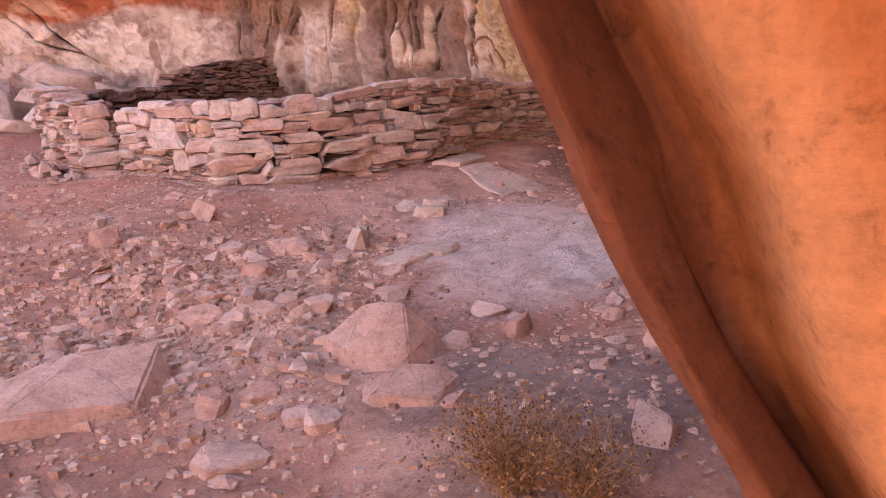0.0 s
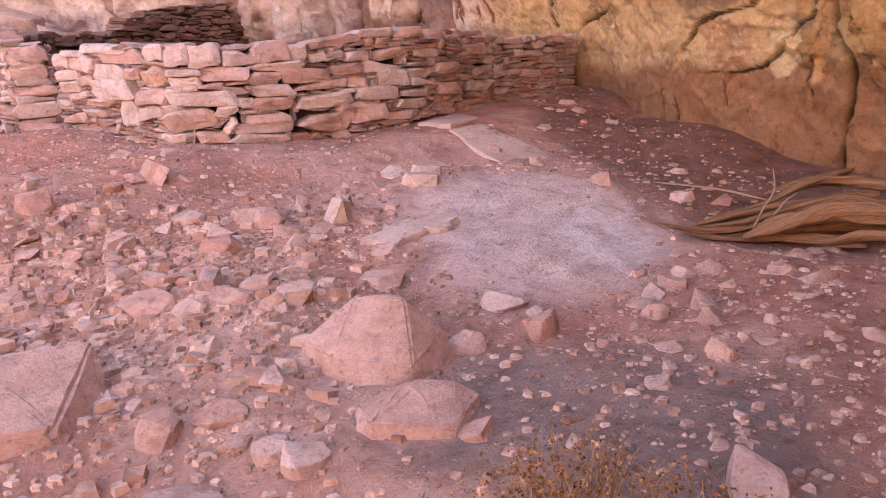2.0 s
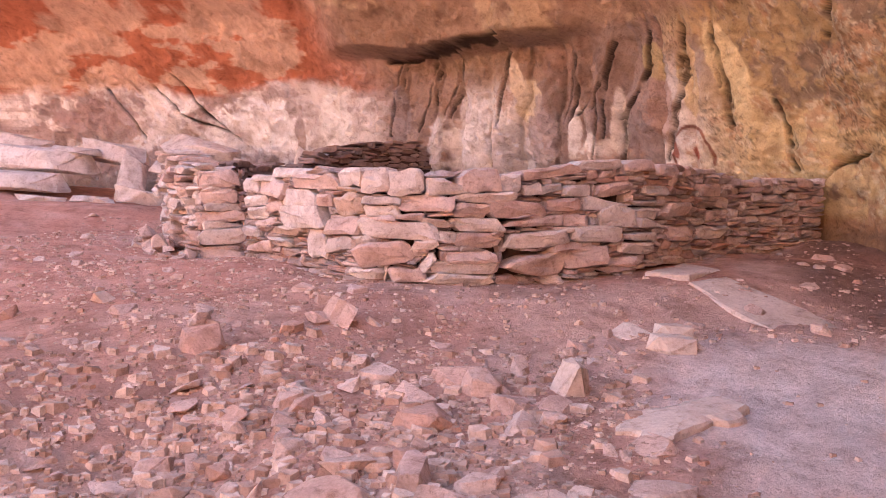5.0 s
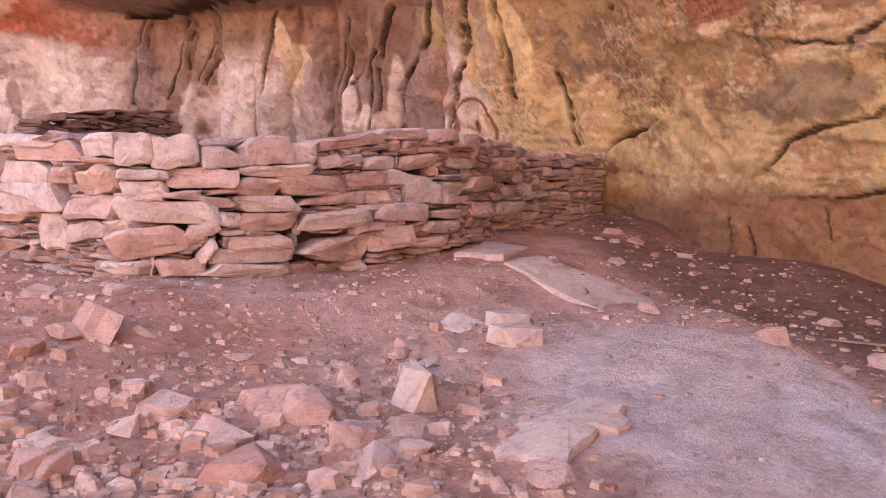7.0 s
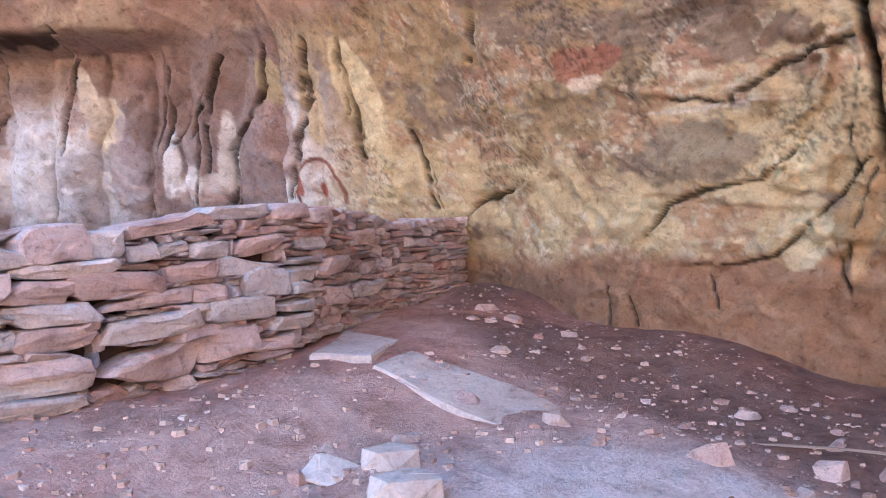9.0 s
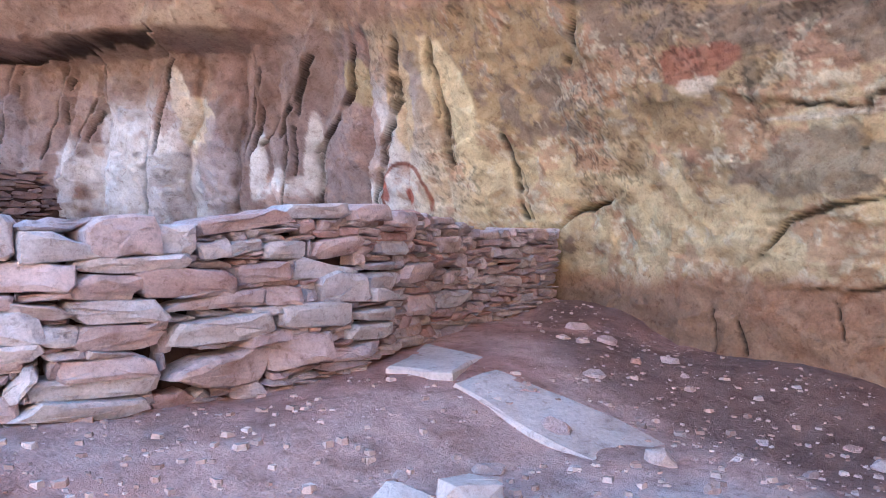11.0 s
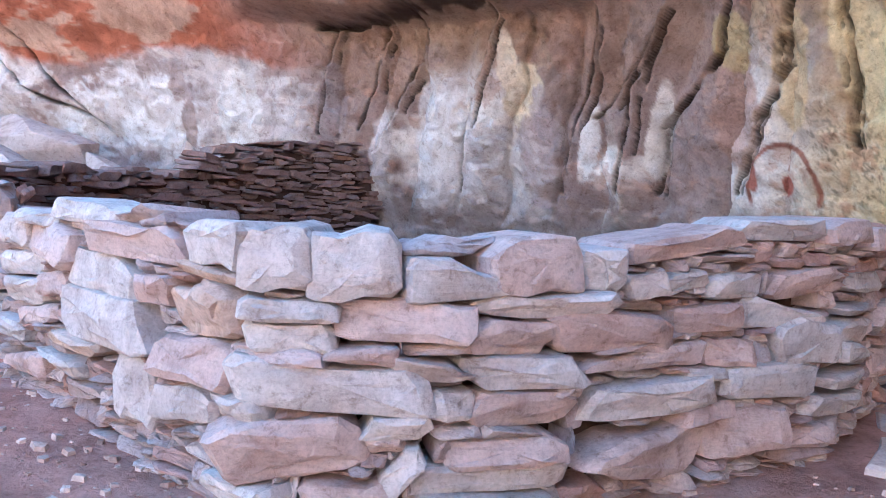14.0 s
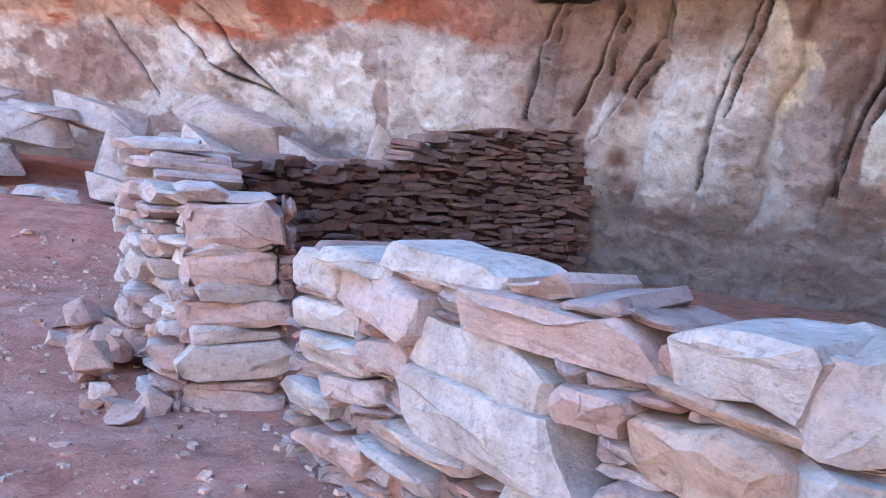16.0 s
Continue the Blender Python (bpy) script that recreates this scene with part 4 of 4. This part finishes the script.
# loose rubble on the slope, thinning towards the wall
placed = 0
while placed < 298:
    x, y = rng.uniform(-6, 3.2), rng.uniform(3.0, 9.6)
    dens = math.exp(-((x + 2.6) / 1.9) ** 2 - ((y - 6.3) / 2.0) ** 2) + .9 * math.exp(-((x - 2.0) / .8) ** 2 - ((y - 5.3) / 1.2) ** 2) + .12
    if rng.random() > dens or (x - .7) ** 2 + (y - 7.6) ** 2 < 1.4 or (x < .6 and x > -.5 and y < 3.4):
        continue
    w = rng.choice((.09, .1, .11, .13, .14, .17, .2, .24, .3))
    rock(x, y, w, w * rng.uniform(.5, 1), w * rng.uniform(.2, .6), rng.uniform(0, 360), (rng.uniform(-14, 14), rng.uniform(-14, 14)), label="small angular sandstone chip on the soil", name="rock_chip", sink=.25)
    placed += 1
for k in range(30):
    x = rng.uniform(.9, 3.2)
    y = rng.uniform(9.5, 13.3)
    if x > np.interp(y, [9.5, 13.3], [3.3, 2.4]) or x < np.interp(y, [9.5, 13.3], [1.9, 1.4]):
        continue
    w = rng.uniform(.05, .16)
    rock(x, y, w, w * .7, w * .35, rng.uniform(0, 360), label="small pale sandstone chip by the cliff foot", name="rock_chip")


def grit(name, n, xr, yr, lo, hi, label, keep):
    """Pebbles and chips too many to count, as one mesh."""
    r = random.Random(len(name) + n)
    verts, faces = [], []
    while n:
        x, y = r.uniform(*xr), r.uniform(*yr)
        if r.random() > keep(x, y):
            continue
        n -= 1
        w = lo + (hi - lo) * r.random() ** 3
        a = r.uniform(0, 6.28)
        z = gz(x, y)
        k = len(verts)
        for i in range(5):
            b = a + i * 1.2566 + r.uniform(-.3, .3)
            q = w * r.uniform(.7, 1.2)
            verts.append((x + q * math.cos(b), y + .8 * q * math.sin(b), z - .3 * w))
        for i in range(5):
            vx, vy, _ = verts[k + i]
            verts.append((x + (vx - x) * .75, y + (vy - y) * .75, z + w * r.uniform(.25, .6)))
        faces.append([k + 5 + i for i in range(5)])
        faces += [[k + i, k + (i + 1) % 5, k + 5 + (i + 1) % 5, k + 5 + i] for i in range(5)]
    me = bpy.data.meshes.new(name)
    me.from_pydata(verts, [], faces)
    me.materials.append(GRIT)
    return tagged(new(name, me), label, "gravel", kind="stuff")


GRIT = rock_material("gravel_sandstone", None, [(0.0, (0.42, 0.27, 0.22)), (1.0, (0.42, 0.27, 0.22))], scale=2.0, bump=.3)
_info = [n for n in GRIT.node_tree.nodes if n.bl_idname == "ShaderNodeObjectInfo"][0]
_ramp = [l.to_node for l in GRIT.node_tree.links if l.from_node == _info and l.from_socket.name == "Random"][0]
for e, c in zip(_ramp.color_ramp.elements, ((0.33, 0.195, 0.155, 1), (0.62, 0.46, 0.40, 1))):
    e.color = c
_geo = GRIT.node_tree.nodes.new("ShaderNodeNewGeometry")
GRIT.node_tree.links.new(_geo.outputs["Random Per Island"], _ramp.inputs[0])
grit("gravel", 12000, (-7, 3.5), (2.8, 11), .008, .05, "scattered sandstone chips and gravel on red soil",
     lambda x, y: 0.02 if (x - .8) ** 2 + (y - 7.6) ** 2 < 1.9 else .1 + math.exp(-((x + 2.4) / 2.2) ** 2 - ((y - 6.2) / 2.4) ** 2) + .5 * math.exp(-((x - 1.8) / 1.2) ** 2 - ((y - 5) / 1.5) ** 2))
grit("rubble", 1300, (-6, -.4), (4.0, 8.6), .03, .1, "broken sandstone rubble strewn over the slope", lambda x, y: math.exp(-((x + 2.7) / 1.5) ** 2 - ((y - 6.5) / 1.5) ** 2))
grit("cliff_foot_gravel", 900, (.6, 4.5), (8, 14), .006, .03, "pale chips and grit along the cliff foot", lambda x, y: .8 if np.interp(y, [8, 10, 14], [2.0, 1.3, 1.2]) < x < np.interp(y, [8, 10, 14], [4.6, 4, 2.4]) else .03)
grit("doorway_gravel", 3000, (-9, -3), (9, 15), .008, .045, "sandstone grit on red soil by the doorway", lambda x, y: .6)

for k in range(30):
    x, y = rng.uniform(-9.5, -5.0), rng.uniform(10.0, 15.0)
    if y > 11.2 - (x + 5.2) * 1.0:
        continue
    w = rng.uniform(.1, .26)
    rock(x, y, w, w * .7, w * .3, rng.uniform(0, 360), label="flat sandstone chip near the doorway pillar", name="flat_rock")
# fallen slabs against the cliff beyond the doorway
for x, y, w, dd, h, tu, tip, lift in ((-12.0, 17.3, 3.0, 1.3, .55, 8, (4, 3), .35), (-9.95, 17.0, .75, .4, 1.05, 12, (-18, 8), .12), (-13.9, 17.6, 2.2, 1.2, .4, -6, (0, -5), .5), (-12.2, 16.6, 3.2, 1.2, .42, 4, (2, 2), .0),
                                      (-11.3, 17.4, 1.5, .8, .16, -4, (0, 4), .85), (-9.0, 17.6, 1.6, .8, .35, 20, (6, 14), .55), (-13.6, 18.6, 2.4, 1.0, .4, 10, (0, 10), .8), (-9.3, 16.5, 1.1, .7, .3, 25, (0, 10), .05),
                                      (-8.6, 17.2, 1.2, .7, .3, -10, (0, 22), .65), (-10.2, 16.2, .8, .5, .14, 30, (0, 4), 0), (-9.7, 15.9, .5, .4, .1, -30, (0, 4), 0), (-7.6, 18.2, 1.6, .6, .3, -15, (0, 18), .75), (-7.1, 19.0, .5, .2, 1.0, 10, (-10, 12), .75),
                                      (-8.2, 16.0, 1.1, .7, .5, 15, (0, 12), .2), (-7.7, 15.2, .9, .6, .45, -20, (5, 10), .5), (-10.8, 17.9, 1.9, .9, .5, -8, (0, 6), .75), (-9.1, 18.6, 2.4, .9, .6, -12, (4, 16), .9), (-11.0, 15.9, 1.0, .6, .12, 10, (0, 3), 0)):
    ob = rock(x, y, w, dd, h, tu, tip, "big pale sandstone slab fallen against the cliff", SLABS, .1, "fallen_slab")
    ob.location.z += lift


# ---- the leaning orange boulder beside the path ----
def boulder():
    """A rock flake and a swelling face with a shaded crevice between them, leaning over the path."""
    heights = np.linspace(-1.2, 2.6, 90)
    flake = np.interp(heights, [-1.2, .4, 1.05, 1.17, 1.33, 1.49, 1.7, 2.6], [1.0, .62, .31, .232, .145, .076, .0, -.02])
    inner = np.interp(heights, [-1.2, .4, 1.09, 1.216, 1.336, 1.448, 1.578, 1.75, 2.6], [1.05, .66, .317, .257, .221, .187, .126, .06, .04])
    across = np.concatenate([np.linspace(0, .25, 16), np.linspace(.27, .36, 8), np.linspace(.38, 1, 26), [1.1, 1.25, 1.4, 1.5]])
    X, Y, Zs = [], [], []
    tones = np.empty((len(heights), len(across), 3))
    for a, z in enumerate(heights):
        n0 = fractal(across * 8 + 3, across * 0 + z * 3 + 9, 5, 5, .6) - .5
        e, i = flake[a] * .80, inner[a] * 1.05
        x = np.interp(across, [0, .25, .31, .36, .6, 1, 1.1, 1.25, 1.4, 1.5], [e, i, i + .03, i + .02, i + .25, i + 2.2, i + 2.4, i + 2.0, i + .9, e + .06])
        y = np.interp(across, [0, .04, .25, .31, .36, .42, .6, 1, 1.1, 1.25, 1.4, 1.5], [.64, .62, .74, .72, .55, .50, .40, .0, .6, 1.3, 1.4, .8])
        X.append(x + .05 * n0 * (across < 1.05))
        Y.append(y + .09 * n0 * (across < 1.05))
        Zs.append(x * 0 + 1.51 + (z - 1.51) * np.where(across < .2, .80, .9) if z > 0 else x * 0 + z)
        stain = fractal(across * 6 + 13, across * 0 + z * 4 + 19, 5, 25, .6)
        c = np.empty((len(across), 3))
        c[:] = (0.50, 0.19, 0.07)
        c = blend(c, (0.58, 0.27, 0.11), smooth(.5, .6, stain))
        # shade on the flake beside the crevice, painted as a dark red-brown strip
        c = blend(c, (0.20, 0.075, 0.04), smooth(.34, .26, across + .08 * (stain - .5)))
        c = blend(c, (0.56, 0.27, 0.13), smooth(.05, .02, np.abs(across - .37 + .06 * (stain - .5))) * .8)
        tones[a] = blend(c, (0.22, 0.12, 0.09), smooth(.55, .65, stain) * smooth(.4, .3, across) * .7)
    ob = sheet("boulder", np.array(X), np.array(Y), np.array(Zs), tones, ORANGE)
    bm = bmesh.new()
    bm.from_mesh(ob.data)
    bmesh.ops.recalc_face_normals(bm, faces=bm.faces)
    bm.to_mesh(ob.data)
    bm.free()
    return tagged(ob, "leaning orange sandstone boulder with a dark crevice", "boulder")


boulder()


# ---- dead juniper wood at the cliff foot ----
def limb(points, r0, r1, seed=0, sides=13, gnarl=.55):
    """A tapered, twisted piece of weathered wood along a smooth line."""
    p = np.array(points, float)
    n = 14 * (len(p) - 1)
    t = np.linspace(0, len(p) - 1, n)
    i = np.clip(t.astype(int), 0, len(p) - 2)
    u = (t - i)[:, None]
    a, b, c, e = p[np.clip(i - 1, 0, None)], p[i], p[i + 1], p[np.clip(i + 2, None, len(p) - 1)]
    q = .5 * (2 * b + (c - a) * u + (2 * a - 5 * b + 4 * c - e) * u * u + (3 * b - a - 3 * c + e) * u ** 3)
    bm = bmesh.new()
    uv = bm.loops.layers.uv.new("UVMap")
    rings = []
    for k in range(n):
        d_ = Vector(q[min(k + 1, n - 1)] - q[max(k - 1, 0)]).normalized()
        s_ = d_.cross(Vector((0, 0, 1)))
        s_ = (s_ if s_.length > .1 else Vector((1, 0, 0))).normalized()
        up = s_.cross(d_)
        rad = .74 * (r0 + (r1 - r0) * k / (n - 1)) * (.25 + .75 * min(1, k / 9, (n - 1 - k) / 5 + .2))
        ring = []
        for m_ in range(sides):
            g = 6.2832 * m_ / sides + k * .05
            rr = rad * (1 + gnarl * (2 * float(fractal(np.array(m_ * 1.3 + seed * 7.1 + 5), np.array(k * .09 + seed + 5), 3, 17)) - 1) * 2)
            ring.append(bm.verts.new(Vector(q[k]) + s_ * rr * math.cos(g) + up * rr * math.sin(g)))
        rings.append(ring)
    for k, (a_, b_) in enumerate(zip(rings, rings[1:])):
        for m_ in range(sides):
            f = bm.faces.new((a_[m_], a_[(m_ + 1) % sides], b_[(m_ + 1) % sides], b_[m_]))
            f.smooth = True
            for loop, (uu, vv) in zip(f.loops, ((m_, k), (m_ + 1, k), (m_ + 1, k + 1), (m_, k + 1))):
                loop[uv].uv = (uu / sides, vv * .08)
    bm.faces.new(rings[0][::-1]), bm.faces.new(rings[-1])
    bmesh.ops.recalc_face_normals(bm, faces=bm.faces)
    return bm


def g3(x, y, h):
    x, h = x + .14, h * 1.25
    return (x, y, gz(x, y) + h)


driftwood = new("dead_tree")
tagged(driftwood, "gnarled dead juniper trunk and roots on the soil", "driftwood")
trunk = part("trunk", limb([g3(2.25, 7.25, .08), g3(2.6, 7.15, .17), g3(2.95, 7.05, .25), g3(3.35, 6.8, .2), g3(3.8, 6.4, .1)], .07, .12, 1), WOOD, driftwood)
for k, (pts, r0, r1) in enumerate((([g3(1.75, 7.55, .03), g3(2.2, 7.5, .06), g3(2.7, 7.45, .14), g3(3.3, 7.4, .2), g3(4.0, 7.3, .15)], .025, .08),
                                   ([g3(1.95, 7.7, .03), g3(2.4, 7.7, .12), g3(2.9, 7.6, .2), g3(3.6, 7.6, .25)], .03, .07),
                                   ([g3(2.3, 7.3, .05), g3(2.7, 7.3, .09), g3(3.2, 7.2, .1), g3(3.7, 7.0, .06)], .05, .07),
                                   ([g3(2.7, 7.9, .2), g3(3.1, 7.8, .3), g3(3.6, 7.7, .3)], .03, .07),
                                   ([g3(2.1, 7.35, .03), g3(2.5, 7.4, .03), g3(2.8, 7.5, .1)], .025, .05),
                                   ([g3(2.8, 7.0, .05), g3(3.1, 6.85, .12), g3(3.6, 6.5, .04)], .05, .06),
                                   ([g3(1.65, 7.75, .0), g3(1.95, 7.6, .05), g3(2.3, 7.55, .1), g3(2.7, 7.35, .2), g3(3.2, 7.1, .3)], .015, .05),
                                   ([g3(1.85, 7.5, .02), g3(2.2, 7.4, .02), g3(2.6, 7.2, .06), g3(3.1, 6.9, .05)], .02, .05),
                                   ([g3(2.2, 7.9, .04), g3(2.6, 7.75, .16), g3(3.0, 7.75, .3), g3(3.5, 7.9, .35)], .015, .045),
                                   ([g3(2.4, 7.5, .1), g3(2.75, 7.25, .26), g3(3.1, 7.1, .32), g3(3.5, 6.75, .14)], .03, .07),
                                   ([g3(2.9, 8.1, .1), g3(3.2, 7.9, .26), g3(3.7, 7.5, .3), g3(4.1, 7.1, .2)], .03, .08),
                                   ([g3(2.0, 7.65, .05), g3(2.35, 7.45, .12), g3(2.6, 7.5, .14), g3(2.9, 7.3, .1)], .012, .03))):
    part("limb", limb(pts, r0, r1, k + 3), WOOD, driftwood)
for k, pts in enumerate(([g3(2.35, 7.3, .1), g3(2.4, 7.25, .25), g3(2.5, 7.3, .36), g3(2.52, 7.4, .5)], [g3(2.5, 7.35, .14), g3(2.6, 7.3, .28), g3(2.75, 7.4, .32)], [g3(2.9, 8.2, .05), g3(2.5, 8.5, .06), g3(2.0, 8.9, .03)])):
    part("twig", limb(pts, .017, .008, k + 20, 6), GREYWOOD, driftwood)


# ---- dry weed in front ----
def weed(x, y, size, count, seed):
    r = random.Random(seed)
    base = new("dry_bush")
    base.location = (x, y, gz(x, y))
    tagged(base, "dry golden brown weed with withered seed husks", "bush")
    sv, sf, hv, hf = [], [], [], []
    for _ in range(count):
        a, lean_ = r.uniform(0, 6.28), r.uniform(.25, 1.1)
        p = Vector((r.uniform(-.08, .08), r.uniform(-.08, .08), 0))
        v = Vector((math.cos(a) * lean_, math.sin(a) * lean_, 1)).normalized()
        n = 7
        last = None
        for k in range(n):
            w = .0035 * (1 - .7 * k / n)
            ring = [len(sv) + j for j in range(3)]
            for j in range(3):
                sv.append((p.x + w * math.cos(j * 2.09), p.y + w * math.sin(j * 2.09), p.z))
            if last:
                sf += [[last[j], last[(j + 1) % 3], ring[(j + 1) % 3], ring[j]] for j in range(3)]
            last = ring
            if k > 1:
                for _q in range(3):
                    c = p + Vector((r.gauss(0, .035), r.gauss(0, .035), r.gauss(0, .03)))
                    e1 = Vector((r.gauss(0, 1), r.gauss(0, 1), r.gauss(0, 1))).normalized() * r.uniform(.006, .016)
                    e2 = e1.cross(Vector((r.gauss(0, 1), r.gauss(0, 1), r.gauss(0, 1)))).normalized() * r.uniform(.004, .009)
                    b0 = len(hv)
                    lift = e1.cross(e2).normalized() * .004
                    hv += [tuple(c - e1), tuple(c + e2 + lift), tuple(c + e1), tuple(c - e2 + lift)]
                    hf += [[b0, b0 + 1, b0 + 2], [b0, b0 + 2, b0 + 3]]
            v = (v + Vector((r.gauss(0, .2), r.gauss(0, .2), r.gauss(-.05, .12)))).normalized()
            p = p + v * size / n
    for name, vv, ff, mt in (("stem_tangle", sv, sf, STEM), ("husk_litter", hv, hf, HUSK)):
        me = bpy.data.meshes.new(name)
        me.from_pydata(vv, [], ff)
        ob = part(name, me, mt, base)
        ob["kind"] = "stuff"
    return base


weed(.25, 3.5, .6, 120, 1)
weed(.58, 3.35, .5, 70, 2)
